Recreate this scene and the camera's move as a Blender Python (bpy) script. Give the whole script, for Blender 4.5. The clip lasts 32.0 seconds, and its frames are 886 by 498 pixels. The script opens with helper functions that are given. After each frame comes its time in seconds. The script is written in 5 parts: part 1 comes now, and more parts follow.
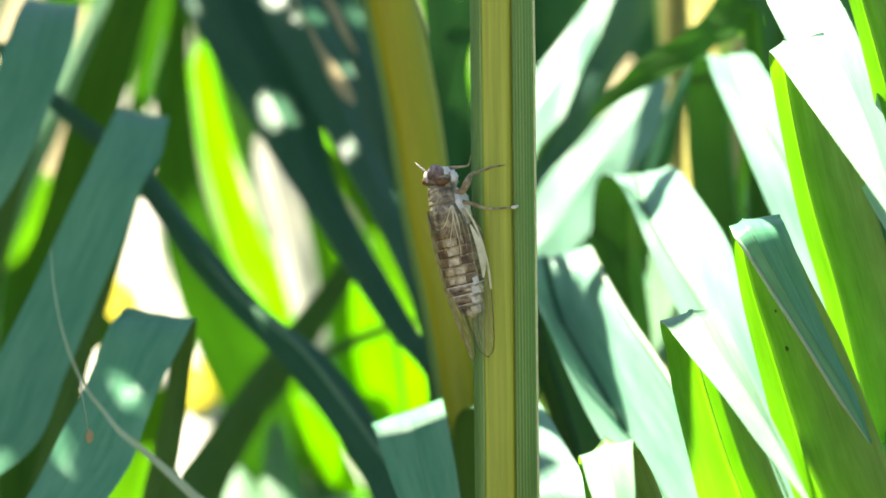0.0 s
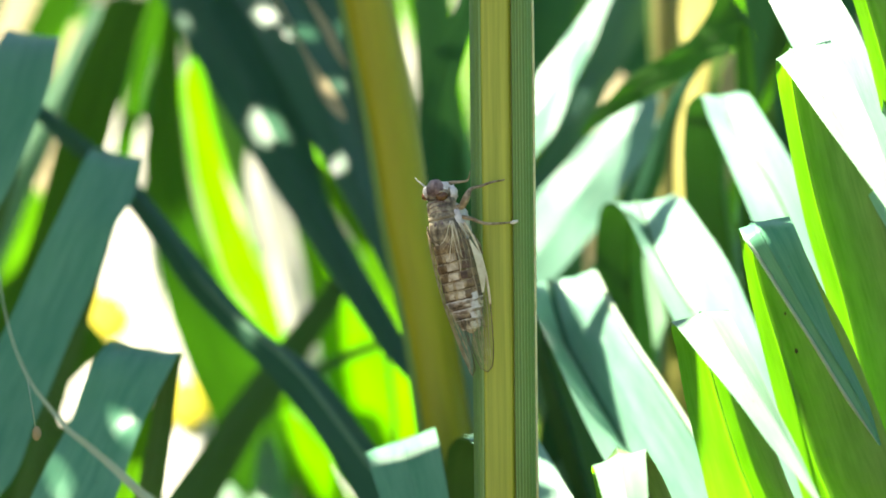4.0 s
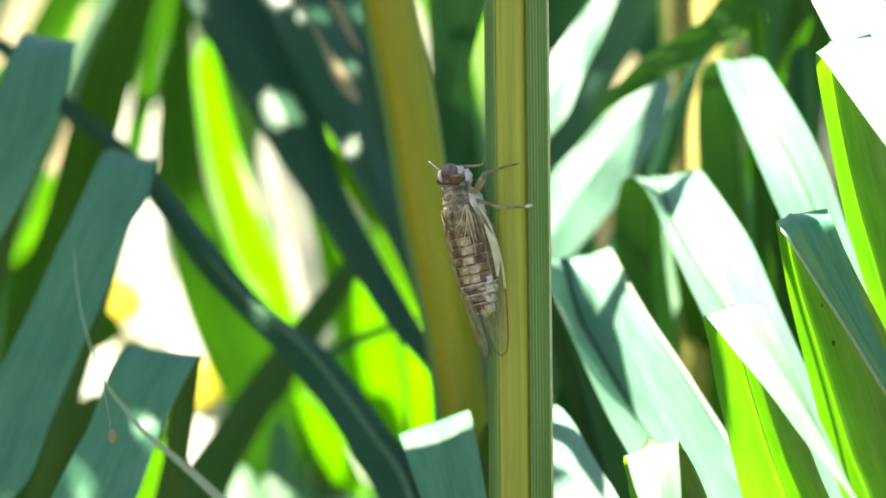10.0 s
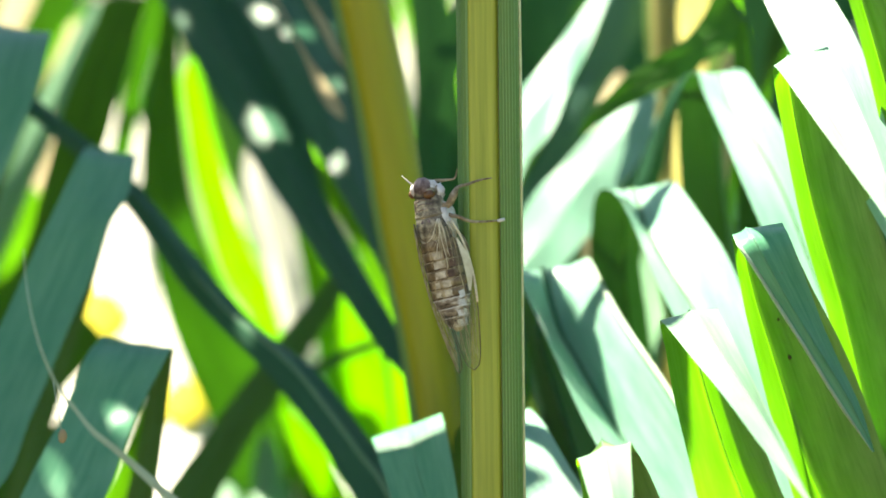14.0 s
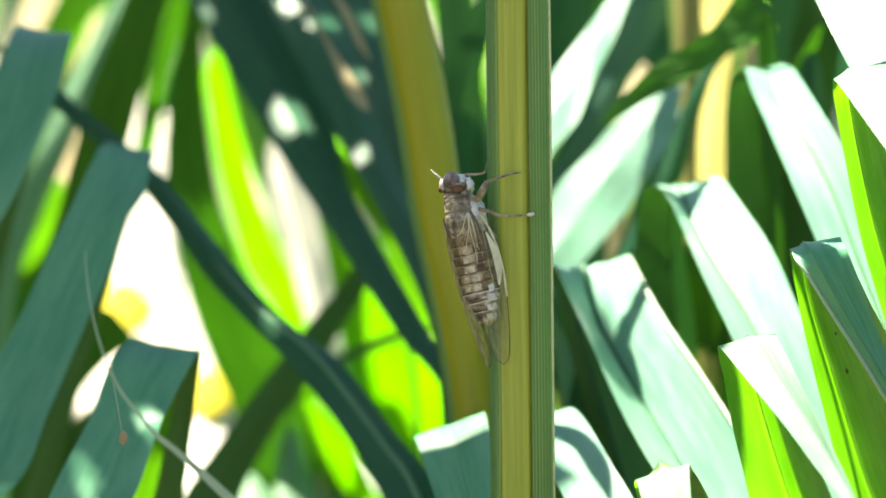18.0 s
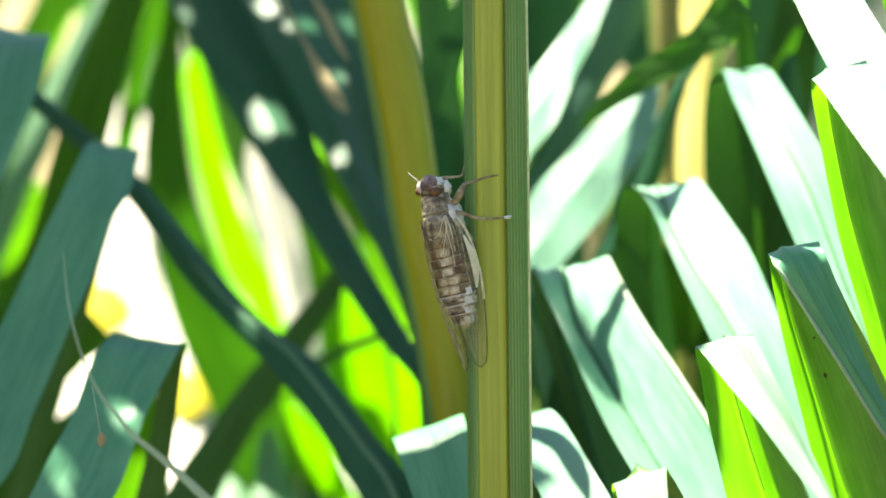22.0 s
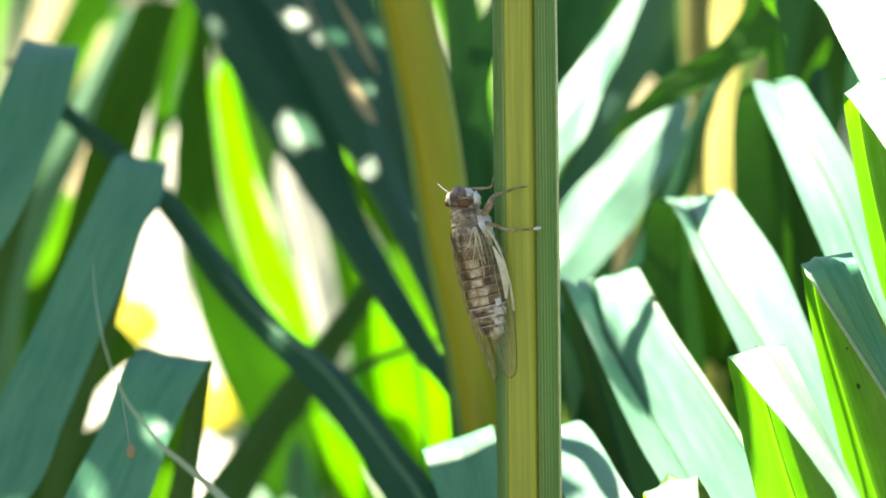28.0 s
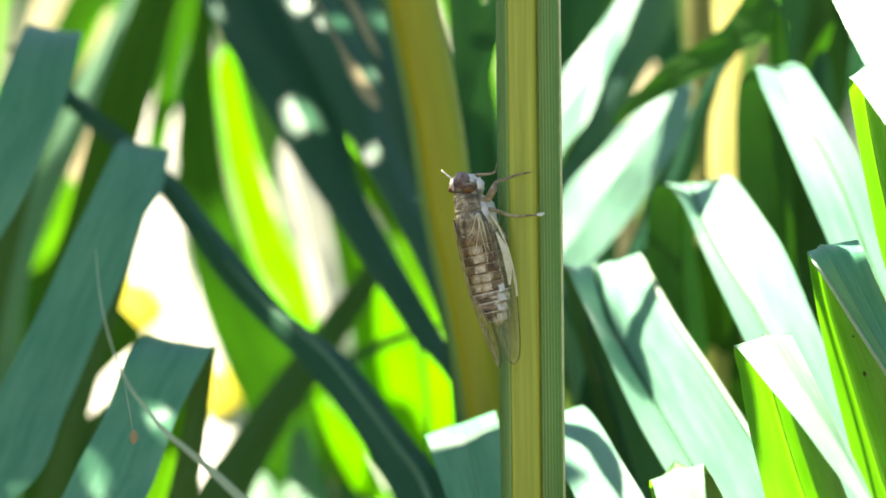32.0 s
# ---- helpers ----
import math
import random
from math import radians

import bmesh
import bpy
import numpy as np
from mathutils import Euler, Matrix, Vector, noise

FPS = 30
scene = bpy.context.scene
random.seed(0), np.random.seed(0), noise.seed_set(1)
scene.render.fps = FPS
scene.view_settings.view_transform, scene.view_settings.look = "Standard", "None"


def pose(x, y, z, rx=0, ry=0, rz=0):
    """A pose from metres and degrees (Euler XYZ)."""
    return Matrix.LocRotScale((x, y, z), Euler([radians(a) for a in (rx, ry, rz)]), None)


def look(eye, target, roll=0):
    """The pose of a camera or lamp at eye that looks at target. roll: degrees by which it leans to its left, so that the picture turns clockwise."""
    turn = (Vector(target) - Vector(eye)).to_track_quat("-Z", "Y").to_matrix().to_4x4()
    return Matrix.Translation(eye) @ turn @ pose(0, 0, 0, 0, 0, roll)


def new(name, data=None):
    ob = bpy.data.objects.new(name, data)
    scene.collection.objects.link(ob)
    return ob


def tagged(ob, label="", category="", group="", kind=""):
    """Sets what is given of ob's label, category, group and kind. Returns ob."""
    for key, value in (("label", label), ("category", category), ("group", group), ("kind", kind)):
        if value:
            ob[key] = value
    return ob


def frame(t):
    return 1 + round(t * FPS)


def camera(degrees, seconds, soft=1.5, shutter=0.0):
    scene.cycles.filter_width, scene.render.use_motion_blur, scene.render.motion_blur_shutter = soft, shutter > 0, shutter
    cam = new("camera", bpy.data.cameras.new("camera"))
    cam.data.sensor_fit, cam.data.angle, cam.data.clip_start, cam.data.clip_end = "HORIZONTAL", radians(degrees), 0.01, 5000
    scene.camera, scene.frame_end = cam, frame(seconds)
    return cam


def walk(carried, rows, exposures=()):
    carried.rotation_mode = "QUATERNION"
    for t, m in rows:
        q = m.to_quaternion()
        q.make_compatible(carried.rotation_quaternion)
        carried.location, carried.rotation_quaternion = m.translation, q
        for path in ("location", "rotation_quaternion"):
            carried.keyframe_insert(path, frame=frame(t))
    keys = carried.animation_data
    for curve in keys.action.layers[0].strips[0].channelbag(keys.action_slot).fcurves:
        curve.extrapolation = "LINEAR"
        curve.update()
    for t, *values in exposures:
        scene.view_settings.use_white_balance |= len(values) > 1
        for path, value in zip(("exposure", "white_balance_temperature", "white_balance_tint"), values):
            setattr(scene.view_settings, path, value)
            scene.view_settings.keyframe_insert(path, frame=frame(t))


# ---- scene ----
# A cicada clings to a reed stem among long strap leaves; a long lens looks at it from 1.2 m.
EYE = Vector((0.0, -1.2, 0.9))
MM = 0.001
MID = Vector((0.0, 0.0, 0.9))

cam = camera(6.58, 32.0, soft=1.8)
cam.data.dof.use_dof = True
cam.data.dof.focus_distance = 1.196
cam.data.dof.aperture_fstop = 16
cam.data.dof.aperture_blades = 0


def aim(t, up, left):
    """The hand-held camera stays in place and turns a little."""
    return t, pose(EYE.x, EYE.y, EYE.z, 90 + up, 0, left)


walk(cam, [
    aim(0.0, -0.034, -0.063),
    aim(0.5, 0.046, -0.025),
    aim(1.0, 0.063, -0.084),
    aim(1.5, 0.097, -0.084),
    aim(2.0, 0.109, -0.105),
    aim(2.5, 0.088, -0.181),
    aim(4.5, 0.084, -0.118),
    aim(5.0, 0.071, -0.239),
    aim(5.5, 0.050, -0.277),
    aim(6.0, 0.059, -0.214),
    aim(6.5, -0.013, -0.118),
    aim(7.0, -0.021, -0.071),
    aim(7.5, 0.076, -0.071),
    aim(8.0, 0.130, -0.084),
    aim(8.5, 0.130, -0.080),
    aim(9.0, 0.038, -0.097),
    aim(9.5, -0.034, -0.071),
    aim(10.0, -0.046, -0.034),
    aim(10.5, 0.008, 0.025),
    aim(11.0, 0.034, 0.046),
    aim(11.5, 0.021, 0.017),
    aim(12.0, -0.004, -0.034),
    aim(12.5, 0.021, 0.000),
    aim(13.0, 0.000, -0.097),
    aim(13.5, 0.097, -0.134),
    aim(14.0, 0.076, -0.143),
    aim(14.5, 0.105, -0.130),
    aim(16.5, 0.097, -0.130),
    aim(17.0, 0.105, -0.147),
    aim(17.5, 0.084, -0.063),
    aim(18.0, 0.013, 0.038),
    aim(18.5, 0.071, -0.008),
    aim(19.0, 0.000, 0.000),
    aim(19.5, -0.004, -0.059),
    aim(20.0, -0.013, -0.046),
    aim(20.5, 0.013, -0.046),
    aim(21.0, 0.025, -0.034),
    aim(21.5, 0.025, -0.109),
    aim(22.0, 0.025, -0.122),
    aim(22.5, 0.013, -0.097),
    aim(23.0, 0.050, -0.059),
    aim(23.5, 0.076, -0.025),
    aim(24.0, 0.050, 0.017),
    aim(24.5, 0.071, 0.046),
    aim(25.0, 0.013, 0.034),
    aim(25.5, -0.059, 0.050),
    aim(27.5, 0.080, 0.059),
    aim(28.0, 0.113, 0.097),
    aim(28.5, 0.092, 0.122),
    aim(29.0, 0.088, 0.118),
    aim(29.5, 0.063, 0.092),
    aim(30.0, 0.063, 0.097),
    aim(30.5, 0.050, 0.080),
    aim(31.0, 0.050, 0.067),
    aim(31.5, 0.050, 0.080),
    aim(32.0, 0.004, 0.118),
], exposures=[(0.0, 2.15, 6950, 5.0), (32.0, 2.15, 6950, 5.0)])

# ---- light ----
SUN = Vector((-0.40, 0.03, 0.90)).normalized()
world = bpy.data.worlds.new("sky")
scene.world = world
world.use_nodes = True
sky = world.node_tree.nodes.new("ShaderNodeTexSky")
sky.sky_type = "NISHITA"
sky.sun_disc = False
sky.sun_elevation = math.asin(SUN.z)
sky.sun_rotation = math.atan2(SUN.x, SUN.y)
background = world.node_tree.nodes["Background"]
background.inputs["Strength"].default_value = 0.047
world.node_tree.links.new(sky.outputs[0], background.inputs["Color"])
sun_data = bpy.data.lights.new("sun", "SUN")
sun_data.energy, sun_data.angle, sun_data.color = 6.3, radians(0.55), (1.0, 0.91, 0.79)
sun = new("sun", sun_data)
sun.matrix_world = look(MID + SUN * 5, MID)


# ---- materials ----
class Tree:
    """Short ways to wire a material."""

    def __init__(self, name):
        self.mat = bpy.data.materials.new(name)
        self.mat.use_nodes = True
        self.nodes, self.links = self.mat.node_tree.nodes, self.mat.node_tree.links
        self.bsdf, self.out = self.nodes["Principled BSDF"], self.nodes["Material Output"]
        self.coords = self.add("ShaderNodeTexCoord")

    def add(self, kind, **values):
        node = self.nodes.new(kind)
        for key, value in values.items():
            node.inputs[key.replace("_", " ")].default_value = value
        return node

    def join(self, a, b):
        self.links.new(a, b)

    def streaks(self, scale, detail=3.0, space="UV", size=1.0):
        place = self.add("ShaderNodeMapping", Scale=scale)
        self.join(self.coords.outputs[space], place.inputs["Vector"])
        tex = self.add("ShaderNodeTexNoise", Scale=size, Detail=detail, Roughness=0.6)
        self.join(place.outputs[0], tex.inputs["Vector"])
        return tex.outputs["Fac"]

    def ramp(self, fac, stops):
        node = self.add("ShaderNodeValToRGB")
        marks = node.color_ramp.elements
        while len(marks) < len(stops):
            marks.new(0.5)
        for mark, (at, colour) in zip(marks, stops):
            mark.position, mark.color = at, (*colour, 1)
        self.join(fac, node.inputs["Fac"])
        return node.outputs["Color"]

    def mix(self, fac, a, b, kind="MIX"):
        node = self.nodes.new("ShaderNodeMix")
        node.data_type, node.blend_type = "RGBA", kind
        for socket, value in ((node.inputs[0], fac), (node.inputs[6], a), (node.inputs[7], b)):
            if isinstance(value, bpy.types.NodeSocket):
                self.join(value, socket)
            else:
                socket.default_value = value if isinstance(value, float) else (*value, 1)
        return node.outputs[2]

    def bump(self, height, strength, distance):
        node = self.add("ShaderNodeBump", Strength=strength, Distance=distance)
        self.join(height, node.inputs["Height"])
        self.join(node.outputs[0], self.bsdf.inputs["Normal"])
        return node.outputs[0]


def leaf_material(name, dark, light, glow_dark, glow_light, share, rough=0.42, blotch=(0.35, 0.3, 0.1), thick=None, margin=0.3, coat=0.0):
    """A strap leaf: waxy face with fine parallel veins, letting light through."""
    t = Tree(name)
    fine = t.streaks((46.0, 5.0, 1.0), 2.0)
    broad = t.streaks((9.0, 9.0, 1.0), 3.0)
    patch = t.streaks((1.0, 1.0, 1.0), 4.0, "Object", 55.0)
    speck = t.streaks((1.0, 1.0, 1.0), 2.0, "Object", 900.0)
    wide = t.streaks((2.3, 1.6, 1.0), 2.0)
    veins = t.mix(0.3, t.mix(0.6, fine, broad), wide)
    face = t.ramp(veins, [(0.34, dark), (0.66, light)])
    face = t.mix(t.ramp(patch, [(0.45, (0, 0, 0)), (0.75, (0.35, 0.35, 0.35))]), face, blotch)
    face = t.mix(t.ramp(speck, [(0.70, (0, 0, 0)), (0.78, (0.4, 0.4, 0.4))]), face, (0.16, 0.11, 0.04))
    t.join(face, t.bsdf.inputs["Base Color"])
    t.bsdf.inputs["Specular IOR Level"].default_value = 0.22
    t.join(t.ramp(patch, [(0.3, (rough - 0.08,) * 3), (0.7, (rough + 0.1,) * 3)]), t.bsdf.inputs["Roughness"])
    t.bump(t.mix(0.5, fine, broad), 0.35, 0.0006)
    t.bsdf.inputs["Coat Weight"].default_value = coat
    t.bsdf.inputs["Coat Roughness"].default_value = 0.32
    through_light = t.add("ShaderNodeBsdfTranslucent")
    t.join(t.ramp(veins, [(0.32, glow_dark), (0.68, glow_light)]), through_light.inputs["Color"])
    both = t.add("ShaderNodeMixShader", Fac=share)
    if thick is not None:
        # thick puts the flap's shadow into the broad side; the narrow margin stays bright
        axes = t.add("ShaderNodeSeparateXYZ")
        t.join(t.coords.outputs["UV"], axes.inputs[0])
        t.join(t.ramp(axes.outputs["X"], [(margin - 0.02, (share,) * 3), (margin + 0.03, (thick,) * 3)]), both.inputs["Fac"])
    t.join(t.bsdf.outputs[0], both.inputs[1])
    t.join(through_light.outputs[0], both.inputs[2])
    t.join(both.outputs[0], t.out.inputs["Surface"])
    return t.mat


def matter(name, low, high, rough, scale, size, space="UV", metal=0.0, bump=0.3, depth=0.0003, mid=None):
    """Plain matter that varies between two or three colours."""
    t = Tree(name)
    tone = t.streaks(scale, 4.0, space, size)
    stops = [(0.36, low), (0.64, high)] if mid is None else [(0.36, low), (0.5, mid), (0.62, high)]
    t.join(t.ramp(tone, stops), t.bsdf.inputs["Base Color"])
    t.bsdf.inputs["Roughness"].default_value = rough
    t.bsdf.inputs["Metallic"].default_value = metal
    t.bump(tone, bump, depth)
    return t.mat


LEAF_FRESH = leaf_material("fresh strap leaf", (0.15, 0.33, 0.21), (0.27, 0.47, 0.31), (0.04, 0.14, 0.01), (0.08, 0.2, 0.02), 0.18, 0.36, (0.36, 0.42, 0.26))
# undersides whose dull side stands in for the shadow of the folded flap
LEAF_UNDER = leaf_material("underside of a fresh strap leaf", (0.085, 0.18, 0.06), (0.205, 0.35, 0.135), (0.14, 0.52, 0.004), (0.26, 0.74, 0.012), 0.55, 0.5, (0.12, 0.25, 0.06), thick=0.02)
LEAF_WIDE = leaf_material("fresh leaf underside with a wide lit strip", (0.085, 0.18, 0.06), (0.205, 0.35, 0.135), (0.14, 0.52, 0.004), (0.26, 0.74, 0.012), 0.55, 0.5, (0.12, 0.25, 0.06), thick=0.02, margin=0.5)
LEAF_BLUE = leaf_material("blue-green strap leaf", (0.07, 0.31, 0.165), (0.19, 0.47, 0.28), (0.012, 0.07, 0.006), (0.025, 0.10, 0.01), 0.17, 0.34, (0.24, 0.49, 0.31), coat=0.2)
# paler copy of the blue-green leaf; sun glare is put into its colour
LEAF_SUNLIT = leaf_material("strap leaf paled as if sunlit", (0.14, 0.36, 0.245), (0.285, 0.52, 0.395), (0.012, 0.07, 0.006), (0.025, 0.10, 0.01), 0.15, 0.34, (0.31, 0.5, 0.375), coat=0.4)
# two dark copies of the blue-green leaf, with shade put into the colour
LEAF_SHADE = leaf_material("strap leaf darkened for shade", (0.026, 0.13, 0.055), (0.05, 0.19, 0.085), (0.012, 0.05, 0.01), (0.025, 0.08, 0.016), 0.22, 0.55, (0.055, 0.18, 0.07))
LEAF_TEAL = leaf_material("glossy leaf darkened for shade", (0.022, 0.115, 0.055), (0.048, 0.175, 0.09), (0.012, 0.05, 0.01), (0.025, 0.08, 0.016), 0.22, 0.45, (0.045, 0.16, 0.065), coat=0.35)
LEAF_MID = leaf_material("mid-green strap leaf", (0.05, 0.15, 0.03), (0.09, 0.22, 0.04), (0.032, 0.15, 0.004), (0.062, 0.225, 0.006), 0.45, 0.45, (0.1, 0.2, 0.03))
LEAF_GLOW = leaf_material("young strap leaf", (0.12, 0.25, 0.03), (0.2, 0.34, 0.05), (0.085, 0.44, 0.002), (0.29, 0.84, 0.006), 0.6, 0.45, (0.3, 0.35, 0.05))
LEAF_HALF = leaf_material("green strap leaf", (0.08, 0.2, 0.03), (0.14, 0.28, 0.05), (0.065, 0.26, 0.003), (0.13, 0.37, 0.006), 0.55, 0.45, (0.16, 0.28, 0.04))
# shade on the rising part of bent leaves is put into this green
LEAF_GREEN_SHADE = leaf_material("strap leaf green with shade put in", (0.07, 0.2, 0.055), (0.125, 0.29, 0.085), (0.01, 0.055, 0.003), (0.02, 0.085, 0.005), 0.3, 0.5, (0.08, 0.16, 0.04))
LEAF_MINT = leaf_material("mint strap leaf", (0.17, 0.38, 0.21), (0.27, 0.48, 0.31), (0.08, 0.26, 0.04), (0.14, 0.34, 0.08), 0.3, 0.42, (0.18, 0.34, 0.16))
LEAF_TAN = leaf_material("dry strap leaf", (0.44, 0.37, 0.2), (0.64, 0.56, 0.36), (0.5, 0.38, 0.18), (0.65, 0.52, 0.3), 0.35, 0.6, (0.42, 0.32, 0.16))
LEAF_CREAM = leaf_material("bleached strap leaf", (0.86, 0.85, 0.76), (0.94, 0.93, 0.88), (0.75, 0.68, 0.4), (0.9, 0.84, 0.6), 0.2, 0.6, (0.82, 0.76, 0.5))
LEAF_STRAW = leaf_material("straw-yellow strap leaf", (0.50, 0.46, 0.11), (0.64, 0.58, 0.18), (0.5, 0.42, 0.06), (0.62, 0.54, 0.12), 0.25, 0.5, (0.46, 0.4, 0.12))
LEAF_HAZE = leaf_material("dull blue-green strap leaf", (0.085, 0.22, 0.155), (0.115, 0.27, 0.195), (0.012, 0.05, 0.01), (0.025, 0.08, 0.016), 0.2, 0.5, (0.11, 0.26, 0.17))
YELLOW = matter("yellowed leaf patch", (0.42, 0.36, 0.003), (0.54, 0.47, 0.01), 0.8, (1, 1, 1), 300.0, "Object")
# olive that also carries shade for midrib grooves and a leaf in the depth
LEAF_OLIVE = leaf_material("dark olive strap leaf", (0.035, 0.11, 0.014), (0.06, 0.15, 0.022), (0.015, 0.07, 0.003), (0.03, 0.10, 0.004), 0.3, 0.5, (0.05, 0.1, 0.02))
LEAF_GRASS = leaf_material("pale grass blade", (0.42, 0.60, 0.46), (0.58, 0.74, 0.58), (0.3, 0.5, 0.25), (0.45, 0.6, 0.3), 0.25)
STEM = matter("olive reed stalk", (0.34, 0.40, 0.045), (0.52, 0.56, 0.075), 0.4, (22.0, 2.0, 1.0), 1.0, bump=0.25)
STEM_FAR = matter("olive yellow reed stalk", (0.34, 0.34, 0.012), (0.43, 0.41, 0.016), 0.45, (12.0, 3.0, 1.0), 1.0, bump=0.2)
STEM_GOLD = leaf_material("olive-gold reed stalk", (0.30, 0.30, 0.10), (0.42, 0.40, 0.15), (0.3, 0.26, 0.06), (0.4, 0.34, 0.1), 0.2, 0.45, (0.3, 0.3, 0.14))
RIB = matter("pale green rib", (0.18, 0.33, 0.09), (0.29, 0.45, 0.15), 0.42, (6.0, 3.0, 1.0), 1.0, bump=0.2)
SHEATH = matter("ribbed green sheath", (0.125, 0.25, 0.055), (0.2, 0.35, 0.085), 0.42, (60.0, 2.0, 1.0), 1.0, bump=0.4)
RIM = matter("pale sheath edge", (0.66, 0.68, 0.32), (0.88, 0.89, 0.55), 0.5, (4.0, 60.0, 1.0), 1.0)
SEAM = matter("dark sheath seam", (0.10, 0.13, 0.03), (0.2, 0.23, 0.07), 0.5, (4.0, 90.0, 1.0), 1.0)
SOIL = matter("soil and leaf litter", (0.03, 0.026, 0.016), (0.11, 0.085, 0.045), 0.9, (1, 1, 1), 30.0, "Object", bump=0.8, depth=0.01)


def wing_material():
    t = Tree("wing membrane")
    t.bsdf.inputs["Base Color"].default_value = (0.75, 0.72, 0.6, 1)
    t.bsdf.inputs["Roughness"].default_value = 0.22
    clear = t.add("ShaderNodeBsdfTransparent", Color=(0.93, 0.93, 0.88, 1))
    both = t.add("ShaderNodeMixShader", Fac=0.1)
    t.join(clear.outputs[0], both.inputs[1])
    t.join(t.bsdf.outputs[0], both.inputs[2])
    t.join(both.outputs[0], t.out.inputs["Surface"])
    return t.mat


WING = wing_material()
VEIN = matter("wing vein", (0.05, 0.035, 0.018), (0.17, 0.12, 0.06), 0.45, (1, 1, 1), 900.0, "Object")
VEIN_TAN = matter("tan wing vein", (0.26, 0.19, 0.10), (0.58, 0.49, 0.31), 0.45, (1, 1, 1), 900.0, "Object")
VEIN_PALE = matter("pale wing edge", (0.62, 0.54, 0.36), (0.88, 0.81, 0.64), 0.45, (1, 1, 1), 700.0, "Object")
SHELL = matter("mottled cicada shell", (0.07, 0.052, 0.03), (0.60, 0.52, 0.35), 0.5, (1, 1, 1), 560.0, "Object", bump=0.8, mid=(0.28, 0.235, 0.155))
SHELL_PALE = matter("pale waxy shell", (0.58, 0.55, 0.52), (0.88, 0.87, 0.84), 0.6, (1, 1, 1), 700.0, "Object", bump=0.4)
BAND = matter("brown abdomen shell", (0.12, 0.078, 0.038), (0.54, 0.43, 0.25), 0.42, (1.0, 1.0, 0.6), 520.0, "Object", bump=0.5, mid=(0.26, 0.18, 0.095))
BAND_GREY = matter("grey mottled abdomen shell", (0.04, 0.03, 0.022), (0.85, 0.82, 0.76), 0.5, (0.6, 0.6, 1.3), 560.0, "Object", bump=0.5, mid=(0.27, 0.22, 0.17))
BAND_PALE = matter("pale abdomen ring", (0.36, 0.29, 0.19), (0.74, 0.66, 0.5), 0.5, (1, 1, 1), 800.0, "Object")
LEG = matter("cicada leg", (0.16, 0.11, 0.06), (0.48, 0.40, 0.27), 0.42, (1, 1, 1), 800.0, "Object")
# sun catching the foot and antenna is put into this white
SUNLIT_WHITE = matter("foot in sunlit white", (0.7, 0.68, 0.62), (0.85, 0.83, 0.78), 0.4, (1, 1, 1), 800.0, "Object")
EYE_MAT = matter("amber insect eye", (0.11, 0.05, 0.02), (0.30, 0.16, 0.07), 0.18, (1, 1, 1), 900.0, "Object", bump=0.05)


# ---- building ----
def part(name, bm, material, parent=None, label=""):
    """One mesh object under its thing."""
    mesh = bpy.data.meshes.new(name)
    bm.to_mesh(mesh)
    bm.free()
    for face in mesh.polygons:
        face.use_smooth = True
    mesh.materials.append(material)
    ob = new(name, mesh)
    if parent is not None:
        ob.parent = parent
    if label:
        tagged(ob, label)
    return ob


def spline(rows, steps):
    """Points of a smooth curve through the rows, of any dimension; near rows keep their own pace."""
    rows = [np.array(r, dtype=float) for r in rows]
    gaps = [max(1e-4, float(np.linalg.norm(b - a))) ** 0.6 for a, b in zip(rows, rows[1:])]
    slopes = [(b - a) / g for a, b, g in zip(rows, rows[1:], gaps)]
    lean = [slopes[0]]
    for i in range(1, len(rows) - 1):
        lean.append((slopes[i - 1] * gaps[i] + slopes[i] * gaps[i - 1]) / (gaps[i - 1] + gaps[i]))
    lean.append(slopes[-1])
    out = []
    for i, g in enumerate(gaps):
        for k in range(steps):
            s = k / steps
            h, w = s * s * (3 - 2 * s), s * (1 - s)
            out.append(rows[i] * (1 - h) + rows[i + 1] * h + g * w * (lean[i] * (1 - s) - lean[i + 1] * s))
    return out + [rows[-1]]


def sheet(rings, closed=False):
    """A bmesh over rows of points, with UVs: across 0 to 1, along in decimetres."""
    bm = bmesh.new()
    uv = bm.loops.layers.uv.new("UVMap")
    verts = [[bm.verts.new(p) for p in ring] for ring in rings]
    lengths = [0.0]
    for a, b in zip(rings, rings[1:]):
        lengths.append(lengths[-1] + (Vector(b[len(b) // 2]) - Vector(a[len(a) // 2])).length * 10)
    count = len(rings[0])
    for i in range(len(rings) - 1):
        for j in range(count if closed else count - 1):
            k = (j + 1) % count
            face = bm.faces.new((verts[i][j], verts[i][k], verts[i + 1][k], verts[i + 1][j]))
            for loop, (u, v) in zip(face.loops, ((j, i), (j + 1, i), (j + 1, i + 1), (j, i + 1))):
                loop[uv].uv = (u / (count if closed else count - 1), lengths[v])
    return bm


def tube(points, radii, sides=8):
    """A bent tube through points, as a bmesh with closed ends."""
    points = [Vector(p) for p in points]
    rings = []
    for i, p in enumerate(points):
        ahead = (points[min(i + 1, len(points) - 1)] - points[max(i - 1, 0)]).normalized()
        side = ahead.cross(Vector((0.31, 0.9, 0.29))).normalized()
        up = side.cross(ahead)
        r = radii[i] if isinstance(radii, (list, tuple)) else radii
        rings.append([p + (side * math.cos(a) + up * math.sin(a)) * r for a in (2 * math.pi * k / sides for k in range(sides))])
    rings = [[points[0]] * sides, *rings, [points[-1]] * sides]
    bm = sheet(rings, closed=True)
    bmesh.ops.remove_doubles(bm, verts=bm.verts, dist=1e-7)
    return bm


